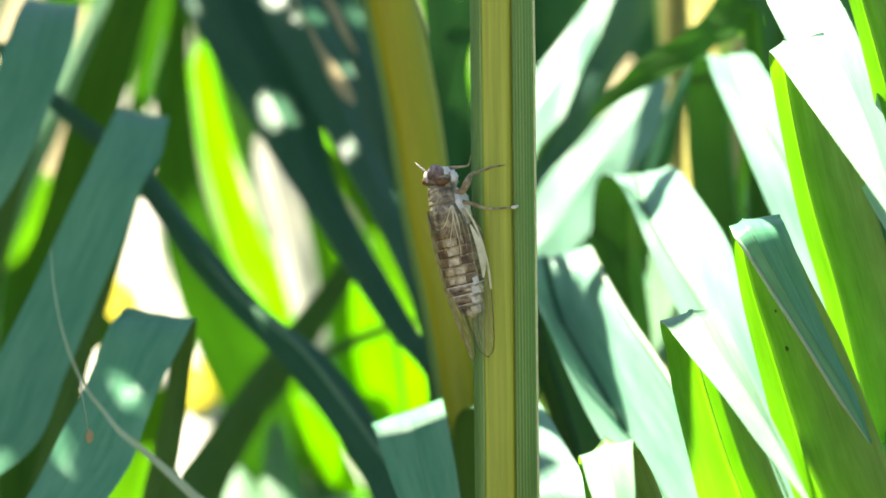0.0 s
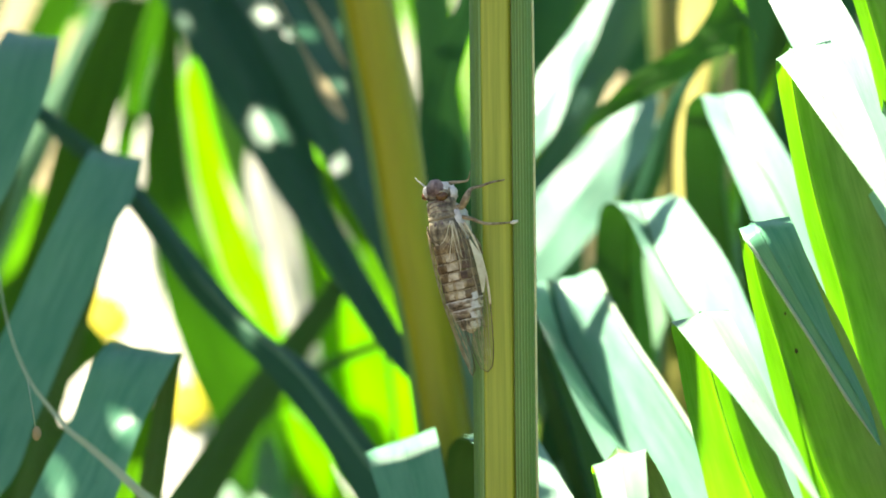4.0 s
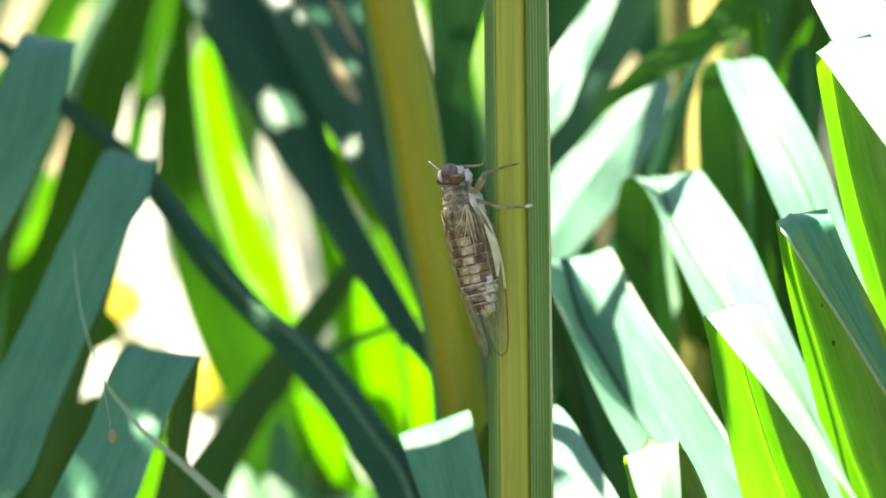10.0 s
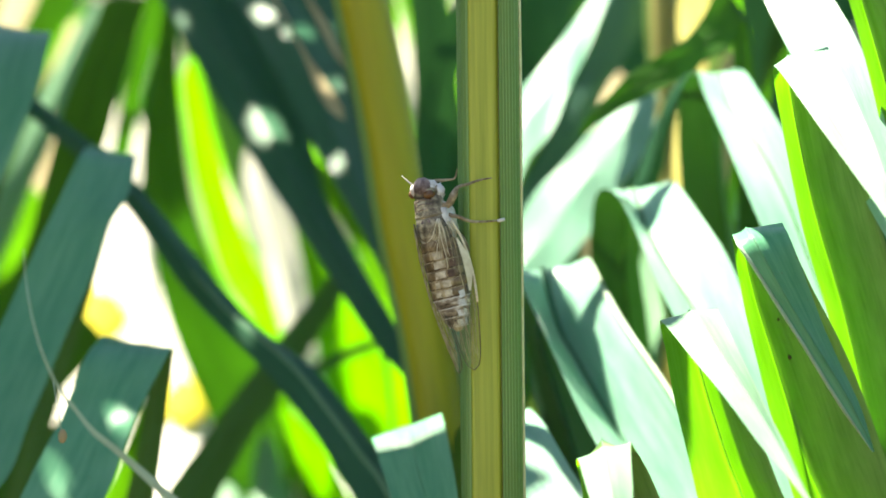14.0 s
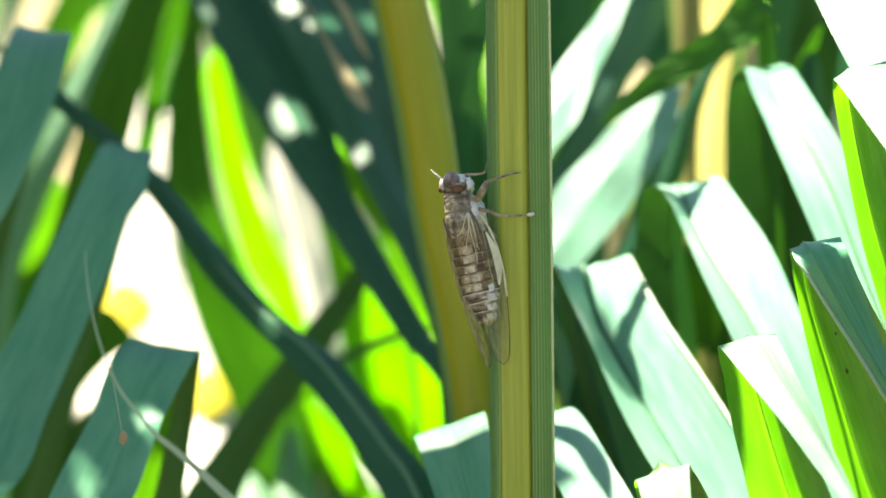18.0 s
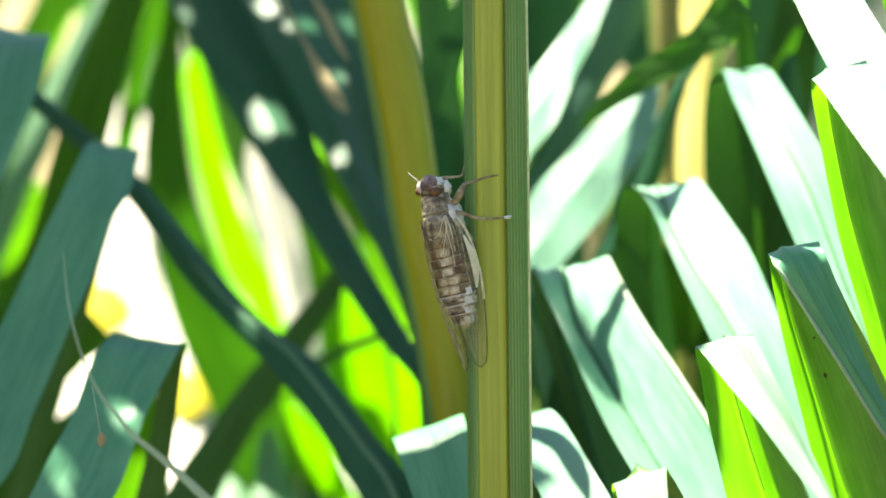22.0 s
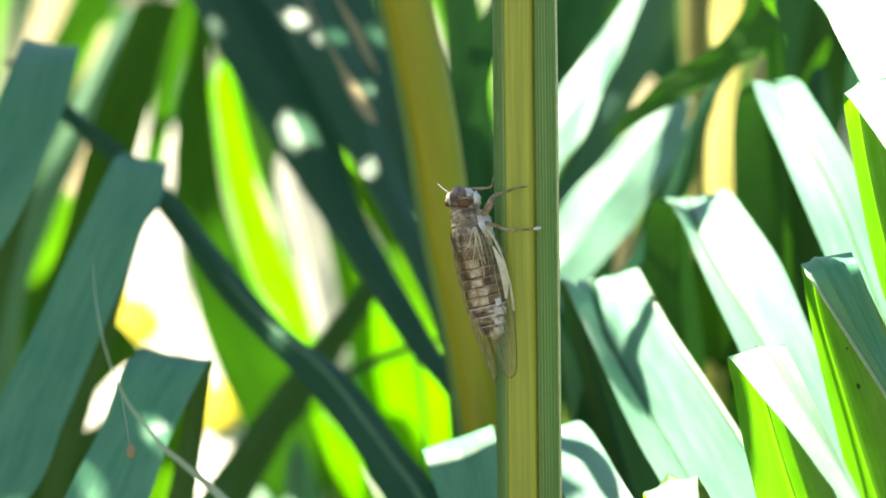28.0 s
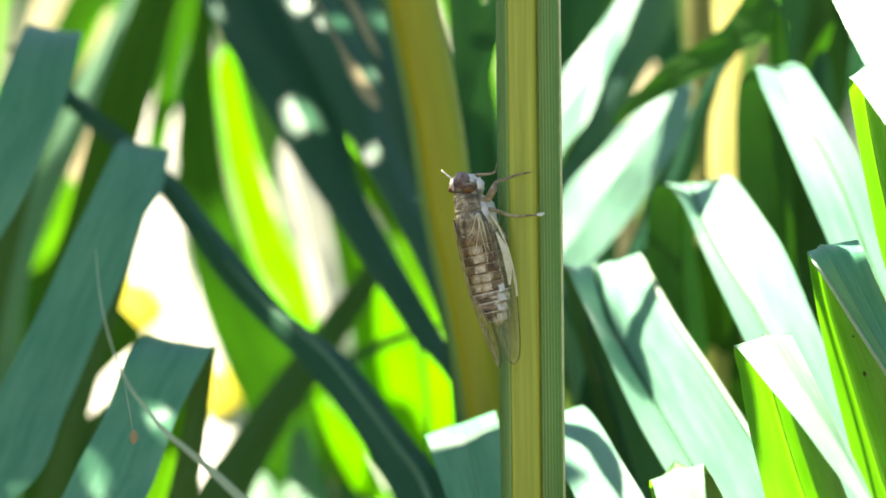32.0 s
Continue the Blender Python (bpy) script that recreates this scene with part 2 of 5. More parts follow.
SWAYING = []


def leaf(name, label, material, sway, rows, root=None, keel=0.2, ridge=0.5, rib=True, seed=0, soft=0.22, lower=None, seam=None, rib_material=None, rib_width=0.0001, pleat=0.0, crisp=1.3, margin=""):
    """A strap leaf between two edges (millimetres about MID), the foot first; keel lifts the midrib, pleat waves the face along the veins, root leads the foot to the soil."""
    left = [(MID + Vector(r[:3]) * MM) for r in rows]
    right = [(MID + Vector(r[3:]) * MM) for r in rows]
    if root is not None:
        foot = (left[0] + right[0]) / 2
        half = (right[0] - left[0]) / 2
        down = Vector((foot.x + root[0] * MM, foot.y + root[1] * MM, -0.02))
        for share, wide in ((0.06, 1.0), (0.2, 0.95), (0.5, 0.8), (1.0, 0.5)):
            spot = foot.lerp(down, share)
            left.insert(0, spot - half * wide)
            right.insert(0, spot + half * wide)
    base = (left[0] + right[0]) / 2
    rails = spline([(*a, *b) for a, b in zip(left, right)], 9)
    chance = random.Random(seed * 7 + len(rows))
    phase = chance.uniform(0, 6)
    rings, crest = [], []
    across_count = 21
    fold = seam / 10 if seam else round(ridge * (across_count - 1)) / (across_count - 1)
    top = max(range(len(rails)), key=lambda i: rails[i][2] + rails[i][5])
    for i, rail in enumerate(rails):
        a, b = Vector(rail[:3]), Vector(rail[3:])
        ahead = Vector(rails[min(i + 1, len(rails) - 1)][:3]) + Vector(rails[min(i + 1, len(rails) - 1)][3:])
        ahead -= Vector(rails[max(i - 1, 0)][:3]) + Vector(rails[max(i - 1, 0)][3:])
        wide = b - a
        flat = min(1.0, max(0.08, (top - i) / 15)) if i < top else min(soft, (i - top) / 12 + 0.08)
        normal = wide.cross(ahead).normalized()
        ring = []
        for j in range(across_count):
            u = j / (across_count - 1)
            u = u / fold * ridge if u <= fold else ridge + (u - fold) / (1 - fold) * (1 - ridge)
            lift = 1 - abs(u - ridge) / (ridge if u < ridge else 1 - ridge)
            curl = 0.035 * math.sin(i * 0.33 + phase + 3 * u) * (1 - lift)
            ring.append(a + wide * u + normal * wide.length * (keel * flat * (lift ** crisp - (0.1 if rib_material else 0.5)) + curl + pleat * math.sin(21 * u + phase) * min(1.0, 4 * u, 4 - 4 * u)) - base)
        rings.append(ring)
        crest.append((ring[round(fold * (across_count - 1))], wide.length, normal))
    thing = tagged(new(name), label, "leaf", "strap leaves of the reed bed")
    thing.location = base
    blade = part("blade", sheet(rings), material, thing)
    # faces below the bend take a second colour with shade put in
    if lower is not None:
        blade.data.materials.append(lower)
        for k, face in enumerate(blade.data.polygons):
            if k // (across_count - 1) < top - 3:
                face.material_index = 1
    if rib:
        # a dark rib_material stands in for the shadow in the leaf's groove
        stout = max(rib_width, 0.00035) if rib_material else rib_width
        points = [p - n * stout * 0.5 for p, w, n in crest]
        part("midrib", tube(points, [max(0.00003, min(stout, w * (0.06 if rib_width > 0.0005 else 0.022))) for p, w, n in crest], 5), rib_material or material, thing, "slender raised midrib")
    # sun on the curled pale margin is put into a whiter colour
    if margin:
        edge = [ring[-1 if margin == "far" else 0] for ring in rings[top + 2:]]
        part("leaf_margin", tube(edge, [(0.0005 if margin == "far" else 0.00032) * min(1.0, (len(edge) - k) / 8, (k + 2) / 10) for k in range(len(edge))], 6), LEAF_GRASS, thing, "pale rolled leaf margin, whitened as if sunlit")
    if sway:
        SWAYING.append((thing, sway))
    return thing


def culm(name, label, material, rows, sway="", sides=20):
    """A round reed stem: rows of centre and radius in millimetres about MID, the foot at the soil."""
    pts = spline([(r[0] * MM, r[1] * MM, MID.z + r[2] * MM, r[3] * MM) for r in rows], 10)
    base = Vector(pts[0][:3])
    thing = tagged(new(name), label, "stem", "stems of the reed bed")
    thing.location = base
    part("stalk", tube([Vector(p[:3]) - base for p in pts], [p[3] for p in pts], sides), material, thing)
    edge = [Vector(p[:3]) - base + Vector((-p[3] * 0.86, -p[3] * 0.38, 0)) for p in pts]
    part("sheath_edge", tube(edge, [p[3] * 0.24 for p in pts], 8), SHEATH, thing, "greyish green sheath margin")
    for k in (len(pts) // 3, 2 * len(pts) // 3, len(pts) - 12):
        spot = Vector(pts[k][:3]) - base
        if abs(pts[k][2] - MID.z) < 0.06:
            continue
        part("node_ring", tube([spot + Vector((0, 0, h * MM)) for h in (-1.2, -0.4, 0.4, 1.2)], [pts[k][3] * w for w in (0.98, 1.05, 1.05, 0.98)], sides), material, thing, "slightly swollen joint")
    if sway:
        SWAYING.append((thing, sway))
    return thing, pts


# ---- ground ----
def ground():
    rings = []
    for r in (0.0, 0.4, 1.0, 2.5, 6.0, 15.0, 40.0, 150.0, 900.0):
        ring = []
        for k in range(48):
            a = 2 * math.pi * k / 48
            bump = 0.012 * noise.noise(Vector((math.cos(a) * r * 3, math.sin(a) * r * 3, 0)))
            ring.append(Vector((math.cos(a) * r, math.sin(a) * r, bump - (0.02 if r > 3 else 0.0))))
        rings.append(ring)
    bm = sheet(rings, closed=True)
    ob = part("ground", bm, SOIL)
    tagged(ob, "damp brown soil of the reed bed with leaf litter", "ground", kind="structure")


ground()


# ---- the main stem ----
def main_stem():
    thing = tagged(new("reed"), "upright olive reed stem clasped by a ribbed green leaf sheath", "stem", "stems of the reed bed")
    thing.matrix_basis = pose(0.01064 - 0.9 * math.tan(radians(-0.6)), 0, 0, 0, -0.6, 0)
    heights = [1.16 * k / 70 for k in range(71)]

    def profile(points, closed):
        rings = []
        for z in heights:
            swell = 1 + 0.012 * noise.noise(Vector((0, 0, z * 9)))
            rings.append([Vector((x * MM * swell, y * MM * swell, z)) for x, y in points])
        return sheet(rings, closed)

    oval = [(-0.85 + 2.75 * math.copysign(abs(math.cos(a)) ** 0.62, math.cos(a)), 2.35 * math.copysign(abs(math.sin(a)) ** 0.62, math.sin(a))) for a in (2 * math.pi * k / 28 for k in range(28))]
    part("stalk", profile(oval, True), STEM, thing, "olive yellow stalk")
    part("sheath_edge", profile([(-3.3, -1.75), (-3.65, -1.9), (-4.1, -1.5), (-4.85, 0.4), (-4.75, 1.0), (-4.2, 0.5), (-3.5, -0.8)], True), SHEATH, thing, "green sheath margin")
    ribs = []
    for k in range(37):
        s = k / 36
        ribs.append((1.65 + 3.2 * s, -2.42 + 2.2 * s * s * s - 0.13 * abs(math.sin(s * math.pi * 6))))
    ribs += [(4.75, 0.75), (3.0, 0.2), (1.6, -0.9)]
    part("ribbed_sheath", profile(ribs, True), SHEATH, thing, "ribbed green sheath")
    for k in range(7):
        s = (k + 0.5) / 7
        x, y = 1.65 + 3.2 * s, -2.44 + 2.2 * s * s * s
        spots = [Vector(((x + 0.05 * noise.noise(Vector((k, 0, z * 40)))) * MM, y * MM, z)) for z in heights]
        part("rib", tube(spots, 0.11 * MM, 6), RIB, thing, "pale green rib")
    for name, x, y, r, mat in (("pale_margin", 4.98, -0.05, 0.27, RIM), ("pale_seam", -3.30, -1.84, 0.2, RIB), ("dark_seam", 1.62, -2.40, 0.07, SEAM)):
        spots = []
        for z in heights:
            wobble = 0.10 * noise.noise(Vector((x, 0, z * 60))) + 0.07 * noise.noise(Vector((x, 3, z * 300)))
            spots.append(Vector(((x + wobble) * MM, y * MM, z)))
        part(name, tube(spots, r * MM, 6), mat, thing)
    SWAYING.append((thing, "S"))


main_stem()
culm("reed", "blurred olive yellow reed stem leaning behind", STEM_FAR, [(16.51, 80, -920.0, 4.6), (10.88, 80, -80.6, 4.6), (5.07, 80, -29.93, 4.4), (2.06, 80, -11.17, 4.3), (-1.5, 80, 5.72, 4.3), (-4.13, 80, 22.61, 4.4), (-7.32, 80, 38.57, 4.5), (-11.64, 80, 58.27, 4.5)], "Y")
# shaded side of one stem, in olive; a yellow leaf stands for its lit side
culm("reed", "blurred olive-gold reed stem in half shade", STEM_GOLD, [(41.0, 152, -920.0, 2.6), (41.7, 152, -25.7, 2.6), (42.4, 152, -0.9, 2.6), (42.6, 152, 14.0, 2.4), (42.4, 152, 28.8, 2.4), (41.8, 152, 38.8, 2.6), (41.6, 152, 47.7, 2.6), (41.2, 152, 63.5, 2.6)])


# ---- the cicada ----
def ball(rx, ry, rz, at, segments=20, dent=0.0):
    bm = bmesh.new()
    bmesh.ops.create_uvsphere(bm, u_segments=segments, v_segments=segments // 2 + 2, radius=1.0)
    for v in bm.verts:
        wave = 1 + dent * noise.noise(v.co * 2.3)
        v.co = Vector((v.co.x * rx * wave + at[0], v.co.y * ry * wave + at[1], v.co.z * rz * wave + at[2])) * MM
    return bm


def hoop_body(rows, sides=24):
    """A body along z: rows of (z, half width, half depth, y of the middle)."""
    rings = []
    for z, w, d, y in rows:
        rings.append([Vector((w * math.cos(a), y + d * math.sin(a), z)) * MM for a in (2 * math.pi * k / sides for k in range(sides))])
    first, last = rows[0], rows[-1]
    rings = [[Vector((0, first[3], first[0])) * MM] * sides, *rings, [Vector((0, last[3], last[0])) * MM] * sides]
    bm = sheet(rings, closed=True)
    bmesh.ops.remove_doubles(bm, verts=bm.verts, dist=1e-7)
    return bm


def cicada():
    thing = tagged(new("cicada"), "mottled brown cicada with clear veined wings clinging to the reed stem", "insect")
    stand = pose(0.00580, -0.00360, 0.88869) @ pose(0, 0, 0, 0, -13.5, 0) @ pose(0, 0, 0, 0, 0, -30) @ Matrix.Diagonal((1, 1, 1.055, 1))
    thing.matrix_basis = stand
    back = stand.inverted()

    # abdomen: overlapping rings
    for k in range(9):
        z0 = 0.4 + k * 1.42
        size = lambda z: 1.15 + 1.9 * min(1.0, max(z, 0.0) / 4.6) ** 0.6
        a, b = size(z0), size(z0 + 1.42)
        rows = [(z0 - 0.25, a * 0.86, a * 0.74, 0), (z0 - 0.12, a * 1.0, a * 0.86, 0), (z0 + 0.7, (a + b) / 2 * 1.02, (a + b) / 2 * 0.88, 0), (z0 + 1.3, b * 1.0, b * 0.86, 0), (z0 + 1.5, b * 0.92, b * 0.8, 0)]
        seg = part("abdomen_segment", hoop_body(rows), BAND_GREY if k < 3 else BAND, thing)
        wide = 0.30 if k < 4 else 0.22
        part("pale_ring", hoop_body([(z0 - wide, a * 0.88, a * 0.76, 0), (z0 - wide + 0.06, a * 1.015, a * 0.875, 0), (z0 - 0.13, a * 1.02, a * 0.88, 0), (z0 - 0.08, a * 0.9, a * 0.8, 0)]), SHELL_PALE if k < 4 else BAND_PALE, seg)
        part("dark_ring", hoop_body([(z0 + 0.02, a * 0.9, a * 0.8, 0), (z0 + 0.05, a * 1.022, a * 0.885, 0), (z0 + 0.10, a * 1.03, a * 0.893, 0), (z0 + 0.15, a * 0.94, a * 0.84, 0)]), DARKMARK, seg)
    def blotch(name, label, material, z, tall, start, end, r=3.12):
        """A ragged patch of colour lying on the abdomen between two angles."""
        rows = []
        for i in range(7):
            h = z + tall * (i / 6 - 0.5)
            rag = 4 * noise.noise(Vector((z, i * 0.9, 0)))
            rows.append([Vector((r * math.cos(a), r * 0.866 * math.sin(a), h + 0.12 * noise.noise(Vector((z, a * 4, 5))))) * MM for a in (radians(start + rag + (end - start) * j / 10) for j in range(11))])
        part(name, sheet(rows), material, thing, label)

    for z, start, end in ((10.95, -90, -62), (9.55, -94, -58), (8.1, -98, -64), (6.7, -104, -88), (6.7, -80, -56), (5.3, -112, -92), (5.3, -80, -58)):
        blotch("pale_patch", "cream blotch", BAND_PALE, z, 1.05 if end > -66 else 0.8, start, end)
    for z, start, end in ((11.0, -58, -26), (9.55, -54, -24), (8.1, -58, -36), (9.55, -150, -128), (6.7, -148, -130)):
        blotch("brown_patch", "dark red-brown blotch", BROWN, z, 1.05, start, end)
    part("abdomen_tip", hoop_body([(-0.55, 0.1, 0.1, 0), (-0.35, 0.6, 0.5, 0), (0.0, 0.95, 0.8, 0), (0.4, 1.2, 1.0, 0)], 12), BAND_PALE, thing, "pale tip of the abdomen")
    for z, start, end in ((0.9, -64, -8), (2.2, -54, -6), (3.5, -47, -12), (4.8, -40, -20)):
        blotch("waxy_edge", "white waxy side of the abdomen", SHELL_PALE, z, 1.05, start, end, 1.06 * (1.15 + 1.9 * (min(z, 4.6) / 4.6) ** 0.6))
    # thorax
    thorax = part("thorax", hoop_body([(11.8, 2.2, 1.7, 0.0), (12.6, 2.7, 2.15, -0.1), (14.0, 2.95, 2.4, -0.25), (15.6, 2.9, 2.4, -0.25), (16.9, 2.65, 2.1, -0.1), (17.2, 2.3, 1.8, 0)]), SHELL, thing)
    for x in (-1.5, -0.55, 0.55, 1.5):
        part("dark_wedge", ball(0.42, 0.16, 1.25, (x, -2.38 + 0.18 * x * x, 15.5 - 0.25 * abs(x)), 10), SHELL_DARK, thorax, "dark wedge mark")
    part("cross_ridge", tube([Vector((x * MM, (-2.35 + 0.16 * x * x) * MM, (12.7 + 0.5 * abs(x)) * MM)) for x in (-1.6, -0.9, 0, 0.9, 1.6)], 0.2 * MM, 8), BAND_PALE, thorax, "pale cross-shaped ridge")
    part("flank", ball(1.0, 1.8, 2.9, (2.4, 0.5, 15.6), 18, 0.4), SHELL_PALE, thing, "pale waxy flank")
    collar = part("pronotum", hoop_body([(16.8, 2.6, 2.0, -0.05), (17.0, 2.75, 2.2, -0.1), (17.3, 2.7, 2.2, -0.1), (17.45, 2.55, 2.1, -0.1), (18.4, 2.5, 2.1, -0.1), (19.5, 2.35, 1.9, 0), (19.9, 2.0, 1.6, 0.05)]), SHELL, thing)
    part("collar_line", hoop_body([(16.8, 2.6, 2.1, -0.1), (16.88, 2.78, 2.24, -0.1), (17.06, 2.76, 2.24, -0.1), (17.14, 2.5, 2.0, -0.1)]), COLLAR, collar, "tan collar band")
    for z, deep, wide in ((18.1, 2.22, 1.9), (18.9, 2.12, 1.5), (19.5, 1.96, 1.7)):
        arc = [Vector((x * wide, -deep + 0.18 * (x * wide) ** 2, z - 0.35 * abs(x) ** 1.5)) * MM for x in (-1, -0.66, -0.33, 0, 0.33, 0.66, 1)]
        part("furrow", tube(arc, 0.075 * MM, 6), SHELL_DARK, collar)
    # head
    head = part("head", ball(2.2, 1.85, 1.7, (0, 0.0, 20.5), 24, 0.08), SHELL, thing)
    part("forehead", ball(1.6, 1.25, 1.55, (0.0, -0.8, 21.2), 22, 0.08), SHELL_DARK, head, "dark purple-brown forehead bump")
    part("brow", tube([Vector(p) * MM for p in ((-1.9, -0.95, 20.35), (-1.2, -1.6, 20.0), (-0.4, -1.92, 19.85), (0.5, -1.92, 19.75), (1.5, -1.6, 19.3))], 0.085 * MM, 6), DARKMARK, head, "dark line behind the eyes")
    part("cheek", ball(0.8, 1.1, 1.2, (1.25, -0.1, 20.9), 16, 0.3), SHELL_PALE, head, "white waxy cheek")
    part("cheek", ball(0.62, 0.75, 0.95, (-1.6, -0.8, 21.15), 16, 0.15), SHELL_PALE, head, "white waxy cheek")
    part("cheek", ball(0.8, 0.9, 1.25, (1.95, 0.5, 20.1), 18, 0.5), SHELL_PALE, head, "white waxy face beside the eye")
    for x, z, w in ((-2.2, 20.6, 0.55), (1.2, 20.05, 0.98)):
        part("eye", ball(w, 0.8, 0.66 if x > 0 else 0.62, (x, -1.45 if x > 0 else -0.6, z), 18), EYE_MAT, thing, "glossy amber eye")
    for x, z in ((0.0, 20.9), (-0.45, 20.45), (0.45, 20.45)):
        part("ocellus", ball(0.17, 0.15, 0.17, (x, -1.66, z), 8), EYE_MAT, head)
    part("antenna", tube([Vector(p) * MM for p in ((-1.5, -0.9, 21.9), (-2.0, -1.2, 22.6), (-2.45, -1.4, 23.2), (-2.75, -1.5, 23.7))], [0.16 * MM, 0.12 * MM, 0.08 * MM, 0.04 * MM], 6), SUNLIT_WHITE, thing, "bristle antenna in sunlit white")

    # wings: clear sheets with branching veins
    for side in (-1, 1):
        tip = Vector((side * 1.35 - 0.2, 0.2, -6.6))
        shoulder = Vector((side * 2.5, -1.2, 15.6))

        def spot(s, u):
            """s along the wing, u from its inner to its outer edge."""
            centre = shoulder.lerp(tip, s)
            spread = math.sin(math.pi * min(1.0, 0.06 + 0.94 * s) ** 0.8) ** (0.75 if s < 0.5 else 0.75 - 0.3 * (s - 0.5) / 0.5)
            x = centre.x + side * spread * (-(1.9 + 1.1 * max(0.0, s - 0.55) / 0.45) * (1 - u) + 2.05 * u) + side * 0.25 * math.sin(s * 3)
            y = centre.y - 1.55 * math.sin(math.pi * min(1, s * 0.75 + 0.12)) + spread * (3.1 * u * u - 0.15)
            return Vector((x, y, centre.z)) * MM

        wing = part("wing", sheet([[spot(i / 30, j / 10) for j in range(11)] for i in range(31)]), WING, thing, "clear wing")
        part("front_edge", tube([spot(i / 30, 1.0) for i in range(18)], (0.2 if side > 0 else 0.1) * MM, 6), VEIN_PALE if side > 0 else VEIN_TAN, wing, "pale front edge of the wing")
        part("front_edge", tube([spot(i / 40, 1.0) for i in range(22, 41)], 0.085 * MM, 6), VEIN if side > 0 else VEIN_TAN, wing, "thin brown edge of the wing tip")
        part("hind_edge", tube([spot(i / 30, 0.0) for i in range(31)], 0.07 * MM, 5), VEIN, wing)
        for u0, u1, s0, s1 in ((0.86, 0.9, 0.0, 0.93), (0.72, 0.70, 0.02, 0.95), (0.58, 0.50, 0.03, 0.97), (0.45, 0.30, 0.05, 0.93), (0.3, 0.12, 0.06, 0.8), (0.66, 0.80, 0.36, 0.9), (0.5, 0.60, 0.42, 0.96), (0.36, 0.2, 0.45, 0.88)):
            way = [spot(s0 + (s1 - s0) * k / 14, u0 + (u1 - u0) * (k / 14) + 0.03 * math.sin(k * 0.9)) for k in range(15)]
            part("vein", tube([p + Vector((0, -0.00006, 0)) for p in way], [(0.07 - 0.035 * k / 14) * MM for k in range(15)], 5), VEIN_TAN, wing)
        for s, u0, u1 in ((0.34, 0.58, 0.86), (0.46, 0.40, 0.72), (0.58, 0.2, 0.5), (0.66, 0.5, 0.85), (0.74, 0.3, 0.62)):
            way = [spot(s + 0.05 * k / 4, u0 + (u1 - u0) * k / 4) for k in range(5)]
            part("cross_vein", tube([p + Vector((0, -0.00006, 0)) for p in way], 0.035 * MM, 5), VEIN, wing)
        if side > 0:
            patch = [[spot(0.12 + 0.36 * i / 12, 0.80 + 0.2 * j / 4 * math.sin(math.pi * (0.08 + 0.84 * i / 12))) + Vector((0.0002, -0.0001, 0)) for j in range(5)] for i in range(13)]
            part("wing_cell", sheet(patch), CELL, wing, "opaque cream cell at the wing base")

    # stout tan veins fanning out from the wing bases over the thorax
    for side, ends in ((1, ((104, 13.9), (97, 13.2), (90, 12.4), (83, 11.6), (76, 10.8), (69, 10.0), (63, 9.3), (57, 8.7), (51, 8.9), (44, 9.6), (38, 10.6))), (-1, ((100, 13.2), (112, 12.2), (124, 11.6), (136, 12.2)))):
        for k, (turn, low) in enumerate(ends):
            way = []
            for n in range(9):
                s = n / 8
                a = radians((48 if side > 0 else 132) * (1 - s) + turn * s + 3 * math.sin(5 * s + k))
                z = 16.3 * (1 - s) + low * s - 0.5 * math.sin(math.pi * s)
                r = 3.05 + 0.35 * math.sin(math.pi * (0.25 + 0.6 * s))
                way.append(Vector((r * math.cos(a), -r * 0.88 * math.sin(a), z)) * MM)
            part("wing_base_vein", tube(way, [(0.10 - 0.055 * n / 8) * (1.1 if k % 3 == 1 else 0.8) * MM for n in range(9)], 6), VEIN if side < 0 else VEIN_PALE if k % 3 == 1 else VEIN_TAN, thing, "tan vein at the wing base")

    # legs
    def leg(name, label, rows):
        pts = spline([((x * MM, y * MM, 0.9 + z * MM, r * MM)) for x, y, z, r in rows], 6)
        return part(name, tube([back @ Vector(p[:3]) for p in pts], [max(p[3], 0.00004) for p in pts], 8), LEG, thing, label)

    leg("foreleg", "thick spiny foreleg", [(2.45, -4, 7.98, 0.35), (4.03, -5.2, 7.71, 0.5), (4.9, -5.8, 9.02, 0.62), (5.6, -5.6, 10.42, 0.3), (7.19, -4.6, 10.95, 0.22), (8.95, -3.6, 11.58, 0.17), (10.88, -3.0, 11.93, 0.1)])
    leg("foreleg", "thin far foreleg", [(1.67, -2.6, 10.45, 0.3), (2.11, -3.2, 11.32, 0.34), (3.68, -3.6, 11.58, 0.2), (5.09, -3.8, 11.84, 0.15), (5.44, -4, 12.71, 0.1), (5.52, -4.2, 13.41, 0.06)])
    leg("middle_leg", "pale middle leg", [(2.98, -4.2, 6.4, 0.4), (5.43, -5.6, 5.95, 0.3), (7.71, -5, 5.17, 0.24), (10.17, -3.8, 5.17, 0.17), (12.11, -3.2, 5.35, 0.13)])
    leg("hind_leg", "hind leg", [(3.86, -3.4, 4.91, 0.36), (5.78, -4.4, 3.42, 0.28), (6.84, -4.2, 2.02, 0.2), (7.46, -3.6, 0.44, 0.12)])
    part("foot", tube([back @ Vector(p) for p in ((0.01176, -0.0033, 0.90526), (0.01228, -0.0033, 0.90535), (0.0129, -0.0031, 0.90553))], [0.00018, 0.0003, 0.00022], 8), SUNLIT_WHITE, thing, "foot in sunlit white")
    SWAYING.append((thing, "S"))


